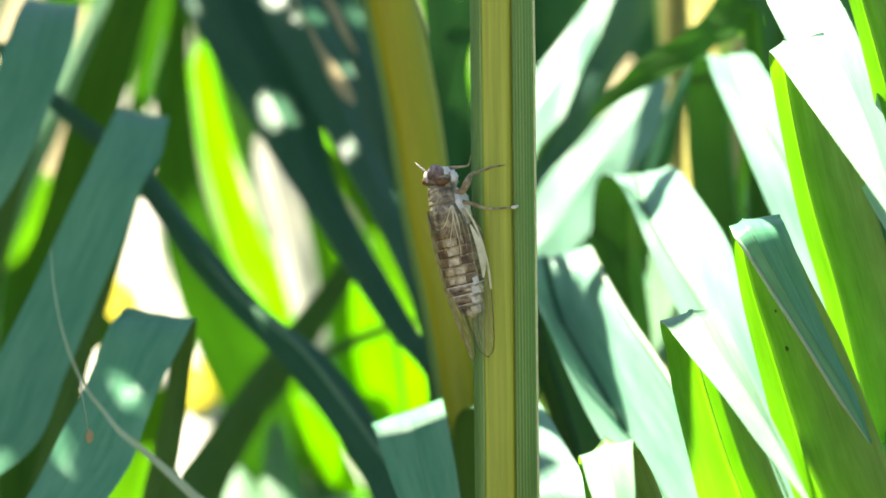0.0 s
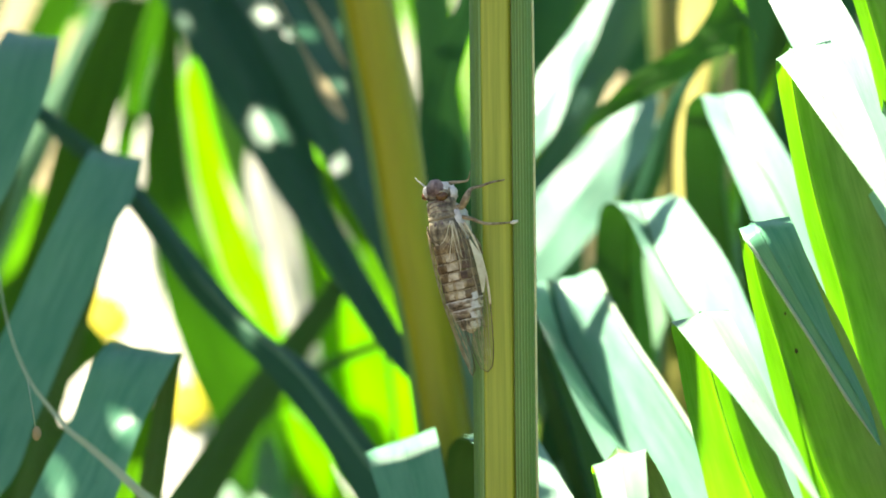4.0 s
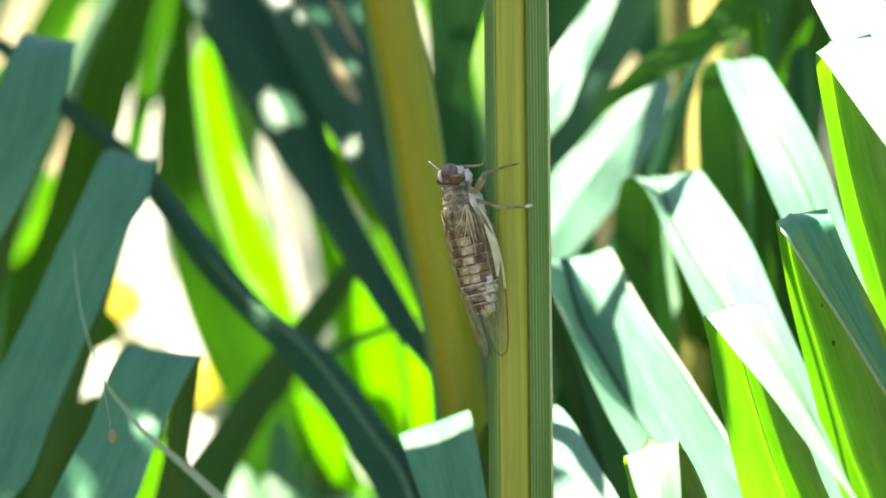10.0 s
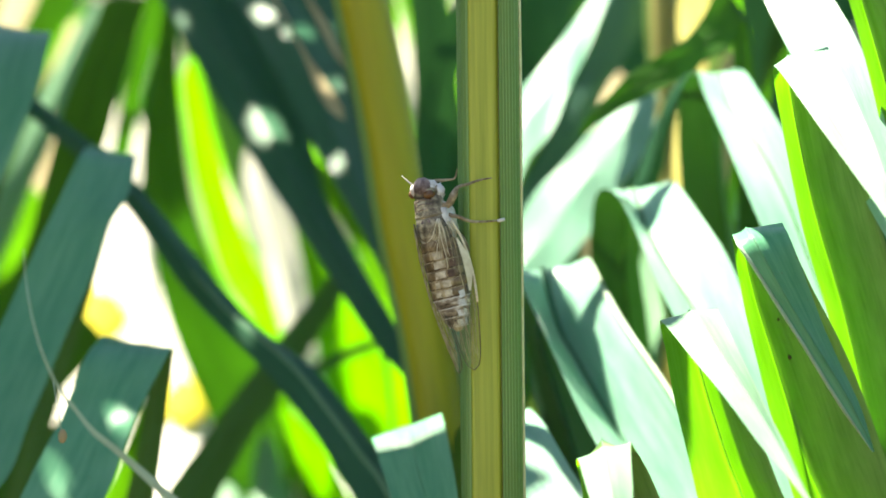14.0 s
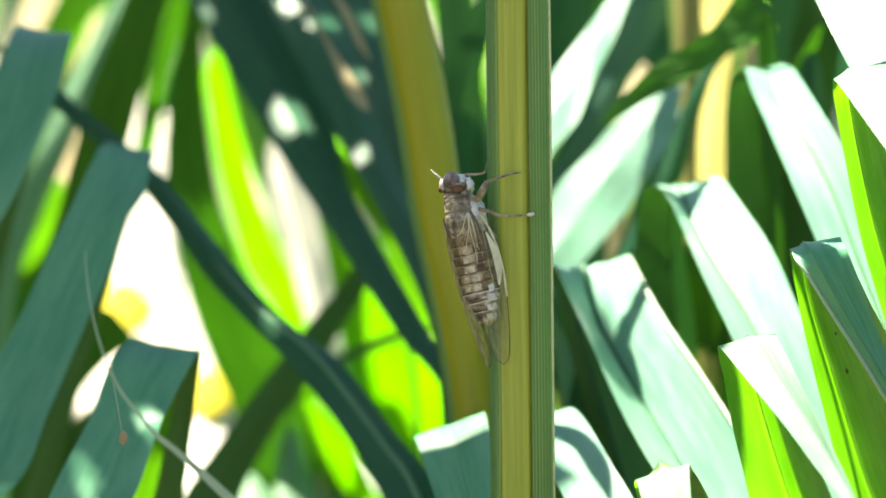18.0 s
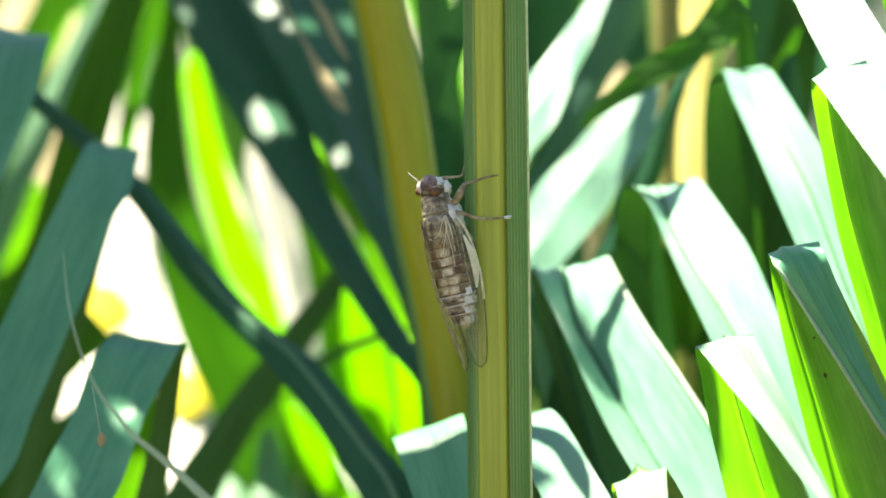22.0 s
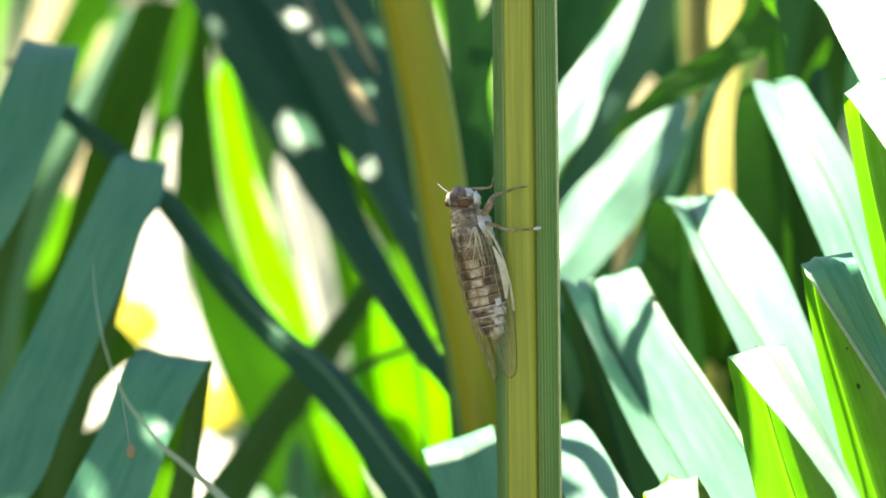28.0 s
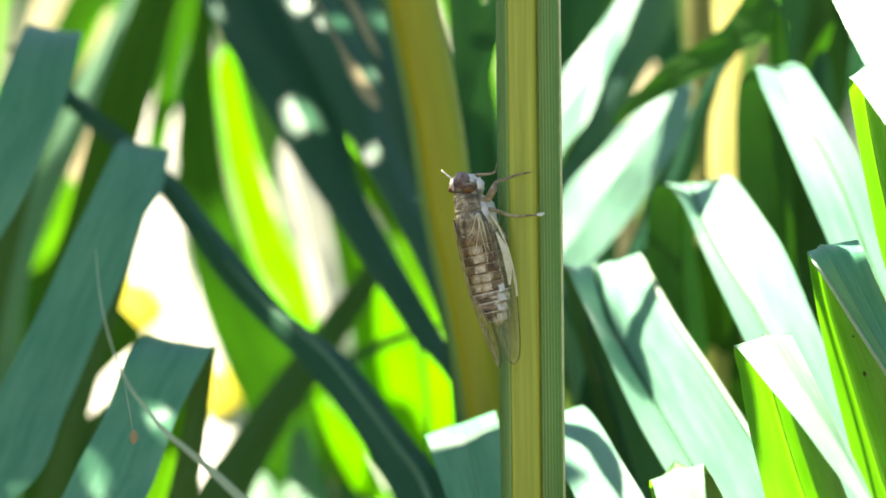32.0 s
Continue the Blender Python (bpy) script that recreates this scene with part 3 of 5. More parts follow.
COLLAR = matter("tan collar", (0.2, 0.16, 0.09), (0.36, 0.3, 0.19), 0.5, (1, 1, 1), 900.0, "Object")
BROWN = matter("red-brown blotch", (0.07, 0.035, 0.02), (0.17, 0.09, 0.05), 0.45, (1, 1, 1), 900.0, "Object")
CELL = matter("cream wing cell", (0.66, 0.58, 0.38), (0.86, 0.8, 0.62), 0.45, (1, 1, 1), 500.0, "Object")
DARKMARK = matter("dark brown mark", (0.02, 0.013, 0.01), (0.07, 0.045, 0.035), 0.45, (1, 1, 1), 900.0, "Object")
SHELL_DARK = matter("purple-brown shell", (0.10, 0.062, 0.058), (0.40, 0.30, 0.275), 0.4, (1, 1, 1), 800.0, "Object", bump=0.4)
cicada()

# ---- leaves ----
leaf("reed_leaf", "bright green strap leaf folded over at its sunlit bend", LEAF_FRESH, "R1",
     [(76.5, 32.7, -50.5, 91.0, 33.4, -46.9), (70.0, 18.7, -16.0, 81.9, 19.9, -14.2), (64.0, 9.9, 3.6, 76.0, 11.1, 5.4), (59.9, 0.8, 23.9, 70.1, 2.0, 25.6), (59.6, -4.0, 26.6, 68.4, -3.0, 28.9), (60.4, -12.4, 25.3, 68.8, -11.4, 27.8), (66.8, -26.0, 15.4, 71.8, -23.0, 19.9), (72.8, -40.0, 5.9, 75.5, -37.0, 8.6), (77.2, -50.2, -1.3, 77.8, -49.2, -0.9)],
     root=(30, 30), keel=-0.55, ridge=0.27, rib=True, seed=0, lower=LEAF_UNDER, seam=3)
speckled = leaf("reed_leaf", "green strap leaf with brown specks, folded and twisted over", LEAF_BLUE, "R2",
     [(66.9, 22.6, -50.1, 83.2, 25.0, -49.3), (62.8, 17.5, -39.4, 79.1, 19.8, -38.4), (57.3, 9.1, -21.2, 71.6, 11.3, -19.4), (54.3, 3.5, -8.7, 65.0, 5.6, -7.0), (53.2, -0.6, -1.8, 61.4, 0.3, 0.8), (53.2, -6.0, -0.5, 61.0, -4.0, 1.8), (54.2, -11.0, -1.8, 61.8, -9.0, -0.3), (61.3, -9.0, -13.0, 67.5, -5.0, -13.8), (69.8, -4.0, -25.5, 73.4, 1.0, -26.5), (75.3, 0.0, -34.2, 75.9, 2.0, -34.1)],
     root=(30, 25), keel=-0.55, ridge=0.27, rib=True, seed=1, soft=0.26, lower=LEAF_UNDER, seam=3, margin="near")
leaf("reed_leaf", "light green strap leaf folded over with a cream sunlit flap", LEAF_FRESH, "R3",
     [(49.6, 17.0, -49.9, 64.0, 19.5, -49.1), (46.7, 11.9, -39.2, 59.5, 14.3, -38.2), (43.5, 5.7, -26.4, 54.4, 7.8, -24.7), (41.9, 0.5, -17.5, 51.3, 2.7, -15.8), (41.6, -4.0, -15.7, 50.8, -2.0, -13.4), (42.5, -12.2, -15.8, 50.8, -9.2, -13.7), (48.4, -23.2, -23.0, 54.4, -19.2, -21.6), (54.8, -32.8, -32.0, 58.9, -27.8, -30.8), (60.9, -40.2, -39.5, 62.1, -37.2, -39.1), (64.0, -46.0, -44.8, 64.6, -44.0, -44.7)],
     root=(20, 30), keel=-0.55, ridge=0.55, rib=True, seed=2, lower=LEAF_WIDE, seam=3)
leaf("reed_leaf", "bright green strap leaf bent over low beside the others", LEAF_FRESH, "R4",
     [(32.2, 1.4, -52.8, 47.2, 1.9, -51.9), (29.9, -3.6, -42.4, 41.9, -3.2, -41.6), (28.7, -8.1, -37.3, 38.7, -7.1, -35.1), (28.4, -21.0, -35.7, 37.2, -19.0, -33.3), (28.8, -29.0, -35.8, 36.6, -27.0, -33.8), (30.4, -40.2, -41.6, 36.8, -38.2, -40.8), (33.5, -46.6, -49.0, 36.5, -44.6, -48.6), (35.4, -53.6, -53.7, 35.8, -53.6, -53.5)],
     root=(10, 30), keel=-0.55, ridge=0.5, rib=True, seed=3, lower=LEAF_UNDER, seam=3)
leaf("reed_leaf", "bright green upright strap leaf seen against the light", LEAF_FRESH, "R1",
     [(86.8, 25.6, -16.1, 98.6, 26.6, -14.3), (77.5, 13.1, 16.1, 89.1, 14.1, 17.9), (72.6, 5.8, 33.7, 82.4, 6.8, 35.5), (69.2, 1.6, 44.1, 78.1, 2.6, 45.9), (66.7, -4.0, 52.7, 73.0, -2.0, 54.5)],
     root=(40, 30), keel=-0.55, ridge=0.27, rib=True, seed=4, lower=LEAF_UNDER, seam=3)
leaf("reed_leaf", "pale sunlit strap leaf arching over", LEAF_SUNLIT, "R1",
     [(96.6, 71.8, -18.6, 104.4, 75.5, -14.9), (88.5, 62.9, 26.9, 98.1, 66.9, 29.8), (75.3, 59.3, 46.3, 82.8, 61.3, 49.1), (59.5, 56.0, 50.7, 68.7, 56.0, 53.5), (56.3, 47.2, 45.8, 67.2, 45.2, 48.5), (59.3, 32.8, 39.0, 69.5, 28.8, 40.2), (65.8, 18.8, 24.2, 74.9, 14.8, 28.6), (75.8, 7.6, 3.6, 80.8, 3.6, 7.1), (84.1, -0.4, -10.5, 84.4, -2.4, -10.1)],
     root=(60, 40), keel=0.09, ridge=0.5, rib=True, seed=5)
leaf("reed_leaf", "pale glossy strap leaf arching over in full sun", LEAF_SUNLIT, "M0",
     [(52.9, 122.7, -44.5, 62.9, 127.7, -43.7), (49.6, 111.0, -7.6, 58.5, 116.0, -6.7), (47.2, 102.1, 19.2, 54.4, 106.1, 20.2), (47.3, 94.4, 28.6, 55.3, 96.2, 30.1), (49.0, 86.0, 30.3, 56.7, 88.0, 31.1), (50.2, 71.7, 26.2, 58.4, 71.7, 27.5), (55.4, 57.4, 13.0, 64.4, 55.4, 16.5), (61.1, 47.2, -1.7, 69.7, 45.2, 1.0), (68.6, 37.0, -19.9, 74.8, 35.0, -18.0), (75.4, 30.2, -35.1, 76.2, 28.2, -34.7)],
     root=(20, 40), keel=0.6, ridge=0.5, rib=True, seed=6, soft=0.8, pleat=0.012, crisp=1.05, rib_material=LEAF_OLIVE, lower=LEAF_GREEN_SHADE)
leaf("reed_leaf", "broad pale strap leaf bent over, glaring in the sun", LEAF_SUNLIT, "M1",
     [(35.3, 114.1, -44.2, 46.0, 118.3, -44.4), (33.1, 104.9, -15.2, 42.3, 109.0, -15.3), (31.8, 97.7, 2.0, 40.2, 101.7, 3.0), (32.5, 90.4, 9.0, 41.9, 94.2, 10.9), (34.4, 82.0, 11.0, 43.9, 86.0, 12.0), (36.1, 68.4, 8.1, 46.6, 72.4, 9.8), (39.5, 57.5, 0.1, 51.8, 59.5, 1.7), (46.1, 46.6, -14.5, 57.6, 46.6, -11.8), (54.0, 36.4, -32.5, 64.9, 36.4, -29.8), (61.8, 29.6, -48.6, 69.0, 29.6, -46.8), (67.8, 22.8, -57.3, 68.2, 22.8, -57.1)],
     root=(20, 40), keel=0.6, ridge=0.4, rib=True, seed=7, soft=0.8, pleat=0.012, crisp=1.05, rib_material=LEAF_OLIVE, lower=LEAF_GREEN_SHADE)
leaf("reed_leaf", "wide strap leaf with a grooved midrib, striped by shadows", LEAF_SUNLIT, "M2",
     [(27.8, 103.0, -43.8, 37.8, 103.0, -43.8), (23.9, 98.0, -30.4, 33.9, 98.0, -30.4), (20.8, 93.0, -18.9, 30.0, 93.0, -18.9), (18.3, 87.0, -9.3, 27.9, 87.0, -9.8), (17.1, 81.0, -4.8, 28.3, 81.0, -3.7), (17.6, 74.0, -2.7, 29.4, 77.0, -0.8), (20.0, 64.0, -8.4, 31.7, 66.0, -5.5), (24.4, 53.5, -18.3, 36.5, 55.5, -13.7), (29.7, 43.0, -29.5, 42.7, 45.0, -23.4), (35.8, 33.0, -40.6, 49.4, 35.0, -33.9), (41.8, 24.0, -51.1, 54.9, 26.0, -44.0), (49.2, 18.0, -59.7, 50.1, 18.0, -59.3)],
     root=(10, 40), keel=0.95, ridge=0.4, rib=True, seed=8, margin="far", soft=0.8, pleat=0.012, crisp=1.05, rib_material=LEAF_TEAL, rib_width=0.00055, lower=LEAF_GREEN_SHADE)
leaf("reed_leaf", "bluish strap leaf bent over behind the stem", LEAF_BLUE, "C1",
     [(1.5, 73.8, -52.2, 10.8, 74.4, -52.2), (-0.4, 67.7, -40.8, 8.9, 68.1, -39.9), (-3.6, 58.0, -32.1, 7.0, 58.2, -29.9), (-5.7, 49.6, -29.9, 6.0, 49.6, -26.6), (-4.9, 41.6, -31.3, 6.4, 39.6, -28.1), (-1.3, 33.5, -41.5, 8.6, 31.5, -39.7), (4.1, 27.5, -53.9, 10.4, 27.5, -53.0)],
     root=(10, 40), keel=0.09, ridge=0.5, rib=True, seed=9, lower=LEAF_GREEN_SHADE)
leaf("reed_leaf", "pale strap leaf drooping behind the stem foot", LEAF_SUNLIT, "C1",
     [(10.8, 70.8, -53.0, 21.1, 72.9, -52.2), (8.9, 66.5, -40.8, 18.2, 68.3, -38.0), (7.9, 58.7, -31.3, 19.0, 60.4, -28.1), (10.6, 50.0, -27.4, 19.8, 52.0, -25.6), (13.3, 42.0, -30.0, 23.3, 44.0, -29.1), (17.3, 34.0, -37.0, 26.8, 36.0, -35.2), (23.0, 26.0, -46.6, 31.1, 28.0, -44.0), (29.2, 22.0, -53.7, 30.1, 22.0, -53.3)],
     root=(10, 40), keel=0.09, ridge=0.5, rib=True, seed=10, lower=LEAF_GREEN_SHADE)
leaf("reed_leaf", "blurred pale strap leaf leaning in the sun", LEAF_SUNLIT, "",
     [(7.3, 101.9, -2.8, 13.4, 99.8, -5.6), (9.2, 112.0, 10.7, 14.5, 106.9, 3.9), (13.7, 122.2, 24.3, 17.8, 116.7, 17.0), (17.3, 126.5, 30.0, 22.3, 121.1, 22.9), (21.9, 130.6, 35.4, 25.6, 127.3, 31.0), (25.5, 134.2, 40.2, 28.6, 131.8, 37.0), (28.3, 137.2, 44.2, 31.6, 137.2, 44.2), (31.1, 140.9, 49.3, 34.5, 141.3, 49.8)],
     root=(-40, 40), keel=0.05, seed=11)
leaf("reed_leaf", "blurred dark blue-green strap leaf", LEAF_HAZE, "",
     [(7.6, 161.9, -15.9, 17.6, 161.9, -15.9), (13.1, 159.9, 1.1, 22.7, 159.0, 8.1), (18.5, 158.3, 14.0, 27.0, 157.7, 19.5), (23.5, 157.1, 24.0, 31.6, 156.5, 28.9), (27.2, 156.1, 32.4, 36.1, 155.6, 36.4), (30.4, 155.1, 40.8, 39.5, 154.9, 42.8), (32.6, 154.3, 47.8, 42.5, 154.2, 48.7)],
     root=(-40, 60), keel=0.04, seed=12)
leaf("reed_leaf", "blurred pale pointed strap leaf in the sun", LEAF_SUNLIT, "",
     [(5.4, 120.2, -7.6, 14.1, 118.2, -11.5), (10.8, 123.6, -0.9, 21.9, 122.4, -3.3), (15.5, 126.7, 5.4, 28.4, 126.1, 4.3), (20.1, 130.3, 12.6, 32.9, 129.3, 10.6), (25.0, 132.8, 17.7, 36.4, 132.0, 16.0), (29.5, 135.3, 22.6, 39.1, 134.2, 20.4), (33.4, 137.1, 26.2, 40.1, 135.9, 23.9), (37.4, 138.1, 28.3, 40.5, 137.5, 27.0), (40.3, 138.5, 28.9, 40.9, 138.3, 28.7)],
     root=(-30, 40), keel=0.06, crisp=1.05, seed=13)
leaf("reed_leaf", "green shaded leaf lying across", LEAF_MID, "",
     [(49.9, 95.0, 47.1, 53.7, 95.0, 40.0), (47.3, 94.0, 41.4, 51.5, 94.0, 35.6), (44.2, 93.0, 37.3, 47.7, 93.0, 33.7), (39.4, 92.0, 34.0, 42.8, 92.0, 30.2), (34.6, 91.0, 31.1, 37.5, 91.0, 27.4), (31.0, 90.0, 27.5, 32.7, 90.0, 24.9), (27.8, 89.0, 24.3, 28.4, 89.0, 22.2), (25.9, 88.0, 21.2, 26.3, 88.0, 20.5)],
     root=(60, 40), keel=0.1, seed=14)
leaf("dry_leaf", "small blurred tan dry leaf", LEAF_TAN, "",
     [(28.9, 179.9, 14.3, 33.0, 179.2, 13.2), (30.5, 183.4, 26.5, 35.6, 182.7, 25.4), (32.0, 181.9, 31.5, 36.1, 182.6, 32.5), (34.1, 183.6, 34.1, 34.5, 183.7, 34.2)],
     root=(0, 40), keel=0.1, ridge=0.5, rib=True, seed=15)
leaf("dry_leaf", "small blurred pinkish dry leaf", LEAF_TAN, "",
     [(50.2, 152.7, 17.9, 54.1, 152.7, 17.9), (51.1, 150.5, 28.8, 55.6, 151.2, 29.8), (52.0, 149.4, 34.2, 55.5, 150.1, 35.2), (53.7, 151.1, 36.7, 54.3, 151.2, 36.8)],
     root=(0, 40), keel=0.1, ridge=0.5, rib=True, seed=16)
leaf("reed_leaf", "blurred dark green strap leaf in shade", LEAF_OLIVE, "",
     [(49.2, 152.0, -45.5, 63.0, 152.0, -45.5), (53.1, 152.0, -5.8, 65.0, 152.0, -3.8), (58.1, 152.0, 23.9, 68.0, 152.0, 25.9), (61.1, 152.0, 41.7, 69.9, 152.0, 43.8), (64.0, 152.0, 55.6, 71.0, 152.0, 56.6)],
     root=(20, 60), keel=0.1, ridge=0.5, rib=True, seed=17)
leaf("reed_leaf", "blurred blue-green strap leaf in shade", LEAF_SHADE, "",
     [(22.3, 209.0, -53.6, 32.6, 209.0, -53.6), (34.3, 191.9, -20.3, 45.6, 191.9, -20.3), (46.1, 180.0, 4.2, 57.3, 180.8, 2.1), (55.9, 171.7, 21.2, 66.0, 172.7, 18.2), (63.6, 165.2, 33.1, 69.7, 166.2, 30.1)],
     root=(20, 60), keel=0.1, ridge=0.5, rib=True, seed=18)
leaf("reed_leaf", "blurred shaded leaf behind the stem", LEAF_SHADE, "",
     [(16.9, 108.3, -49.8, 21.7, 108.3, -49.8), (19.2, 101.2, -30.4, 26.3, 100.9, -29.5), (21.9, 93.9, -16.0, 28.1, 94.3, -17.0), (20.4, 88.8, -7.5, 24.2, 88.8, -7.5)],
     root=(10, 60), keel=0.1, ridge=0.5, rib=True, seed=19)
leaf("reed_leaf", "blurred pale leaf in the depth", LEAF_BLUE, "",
     [(17.1, 125.8, -44.6, 25.8, 124.7, -46.5), (25.1, 136.3, -25.4, 32.9, 135.3, -27.3), (34.1, 144.8, -9.8, 40.0, 143.2, -12.7), (41.2, 150.1, 0.1, 44.1, 149.0, -1.9)],
     root=(0, 60), keel=0.1, ridge=0.5, rib=True, seed=20)
leaf("reed_leaf", "small green leaf catching light in the depth", LEAF_MID, "",
     [(52.9, 121.2, 17.5, 54.4, 121.7, 16.6), (58.0, 115.5, 29.0, 59.4, 116.0, 28.1), (59.8, 113.6, 32.8, 61.1, 114.1, 31.9), (61.0, 112.4, 35.2, 62.8, 112.9, 34.3), (62.3, 111.3, 37.4, 63.5, 111.6, 36.8), (63.5, 110.7, 38.5, 63.9, 110.8, 38.3)],
     root=(0, 60), keel=0.12, seed=21)
leaf("reed_leaf", "blue-green strap leaf bent over in shade", LEAF_BLUE, "L0",
     [(-85.8, 139.0, -15.7, -79.9, 139.0, -15.7), (-79.4, 130.8, 13.8, -72.6, 130.8, 13.8), (-75.1, 122.5, 29.1, -67.8, 122.5, 29.1), (-72.8, 114.3, 36.6, -65.1, 114.3, 35.7), (-72.6, 104.0, 37.9, -64.3, 104.0, 36.8), (-73.6, 93.7, 35.9, -63.3, 93.7, 35.5), (-75.7, 84.4, 28.3, -64.6, 84.4, 28.3), (-79.1, 78.2, 18.8, -67.7, 78.2, 18.8), (-83.4, 73.1, 9.5, -71.7, 73.1, 9.0), (-88.0, 71.0, 0.1, -77.8, 71.0, -0.8), (-90.7, 70.0, -11.1, -90.2, 70.0, -11.1)],
     root=(-60, 40), keel=0.1, rib_width=0.00003, lower=LEAF_GREEN_SHADE, seed=22)
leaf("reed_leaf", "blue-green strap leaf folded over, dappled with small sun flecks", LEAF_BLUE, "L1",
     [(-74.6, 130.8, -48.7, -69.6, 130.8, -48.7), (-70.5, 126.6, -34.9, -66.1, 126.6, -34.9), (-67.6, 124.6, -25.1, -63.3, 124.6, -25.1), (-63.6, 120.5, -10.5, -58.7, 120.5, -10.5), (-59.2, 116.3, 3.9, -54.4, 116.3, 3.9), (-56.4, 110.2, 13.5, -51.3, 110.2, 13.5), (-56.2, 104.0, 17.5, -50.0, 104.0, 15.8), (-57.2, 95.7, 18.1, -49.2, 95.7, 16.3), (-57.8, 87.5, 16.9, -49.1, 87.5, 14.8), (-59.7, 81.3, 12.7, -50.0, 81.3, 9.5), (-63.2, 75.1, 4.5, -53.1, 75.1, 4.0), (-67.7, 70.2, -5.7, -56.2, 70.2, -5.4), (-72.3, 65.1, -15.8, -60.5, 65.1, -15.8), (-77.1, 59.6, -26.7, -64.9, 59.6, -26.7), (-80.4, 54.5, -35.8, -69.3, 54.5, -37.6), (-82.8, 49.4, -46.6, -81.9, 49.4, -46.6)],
     root=(-20, 40), keel=0.1, rib_width=0.00003, lower=LEAF_GREEN_SHADE, seed=23)
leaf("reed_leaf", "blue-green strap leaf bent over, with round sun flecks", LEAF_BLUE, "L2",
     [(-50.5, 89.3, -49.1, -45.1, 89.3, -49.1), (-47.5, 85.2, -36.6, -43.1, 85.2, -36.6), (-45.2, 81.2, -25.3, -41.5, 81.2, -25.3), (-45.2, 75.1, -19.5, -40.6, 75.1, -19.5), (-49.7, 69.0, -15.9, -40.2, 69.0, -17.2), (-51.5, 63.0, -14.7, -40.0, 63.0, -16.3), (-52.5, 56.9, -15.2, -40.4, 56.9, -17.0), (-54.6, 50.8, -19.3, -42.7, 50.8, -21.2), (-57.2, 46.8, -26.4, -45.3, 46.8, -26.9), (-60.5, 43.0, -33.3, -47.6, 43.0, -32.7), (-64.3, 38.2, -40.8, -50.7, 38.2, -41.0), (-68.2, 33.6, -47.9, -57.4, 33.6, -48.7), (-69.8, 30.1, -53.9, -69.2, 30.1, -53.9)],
     root=(-10, 40), keel=0.1, rib_width=0.00003, lower=LEAF_GREEN_SHADE, seed=24)
grass = leaf("grass_blade", "thin pale arching grass blade with a small seed", LEAF_GRASS, "T",
     [(-31.29, -46.0, -39.40, -30.30, -46.0, -38.27), (-33.39, -46.0, -37.50, -32.43, -46.0, -36.44), (-37.12, -46.0, -33.87, -36.31, -46.0, -32.97), (-41.25, -46.0, -30.14, -40.65, -46.0, -29.43), (-44.43, -46.0, -27.43, -43.90, -46.0, -26.89), (-46.68, -46.0, -24.46, -46.23, -46.0, -24.10), (-49.18, -46.0, -21.19, -48.79, -46.0, -20.95), (-51.44, -46.0, -16.48, -51.10, -46.0, -16.35), (-53.09, -46.0, -10.95, -52.84, -46.0, -10.88), (-54.08, -46.0, -5.00, -53.89, -46.0, -4.98), (-54.45, -46.0, 0.08, -54.35, -46.0, 0.09)],
     root=(40, 20), keel=0.1, ridge=0.5, rib=False, seed=25)
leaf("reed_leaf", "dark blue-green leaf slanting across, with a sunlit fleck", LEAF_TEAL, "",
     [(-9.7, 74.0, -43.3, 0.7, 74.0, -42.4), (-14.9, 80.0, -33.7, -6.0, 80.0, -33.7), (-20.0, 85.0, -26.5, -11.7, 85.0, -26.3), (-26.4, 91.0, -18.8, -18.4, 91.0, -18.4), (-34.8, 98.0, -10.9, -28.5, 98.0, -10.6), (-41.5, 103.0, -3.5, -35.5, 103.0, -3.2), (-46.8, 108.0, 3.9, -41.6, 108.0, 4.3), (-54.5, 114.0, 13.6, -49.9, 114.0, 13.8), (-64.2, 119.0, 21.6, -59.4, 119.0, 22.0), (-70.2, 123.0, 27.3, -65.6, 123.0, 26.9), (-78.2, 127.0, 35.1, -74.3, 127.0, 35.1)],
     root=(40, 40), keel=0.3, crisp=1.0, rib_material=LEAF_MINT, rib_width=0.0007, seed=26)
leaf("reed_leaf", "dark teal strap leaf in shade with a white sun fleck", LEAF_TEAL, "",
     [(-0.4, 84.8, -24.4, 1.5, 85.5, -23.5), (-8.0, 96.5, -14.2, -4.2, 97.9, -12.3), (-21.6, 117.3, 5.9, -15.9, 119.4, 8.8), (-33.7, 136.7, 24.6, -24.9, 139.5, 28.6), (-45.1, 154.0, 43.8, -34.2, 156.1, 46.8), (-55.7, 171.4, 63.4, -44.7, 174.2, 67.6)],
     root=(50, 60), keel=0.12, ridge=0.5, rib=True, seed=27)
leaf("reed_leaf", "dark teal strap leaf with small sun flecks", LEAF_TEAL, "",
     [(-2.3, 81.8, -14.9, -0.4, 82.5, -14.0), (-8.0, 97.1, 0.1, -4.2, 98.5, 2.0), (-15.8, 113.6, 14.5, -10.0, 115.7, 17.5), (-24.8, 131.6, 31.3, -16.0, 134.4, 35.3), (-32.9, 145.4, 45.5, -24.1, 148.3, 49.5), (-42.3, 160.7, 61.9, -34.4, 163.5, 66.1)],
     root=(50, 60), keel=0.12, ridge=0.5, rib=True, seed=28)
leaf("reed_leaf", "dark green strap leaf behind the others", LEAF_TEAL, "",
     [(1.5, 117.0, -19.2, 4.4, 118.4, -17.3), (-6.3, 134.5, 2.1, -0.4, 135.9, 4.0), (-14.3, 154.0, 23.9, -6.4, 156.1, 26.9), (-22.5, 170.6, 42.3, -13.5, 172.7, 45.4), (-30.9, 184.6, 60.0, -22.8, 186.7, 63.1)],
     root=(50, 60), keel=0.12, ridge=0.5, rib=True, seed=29)
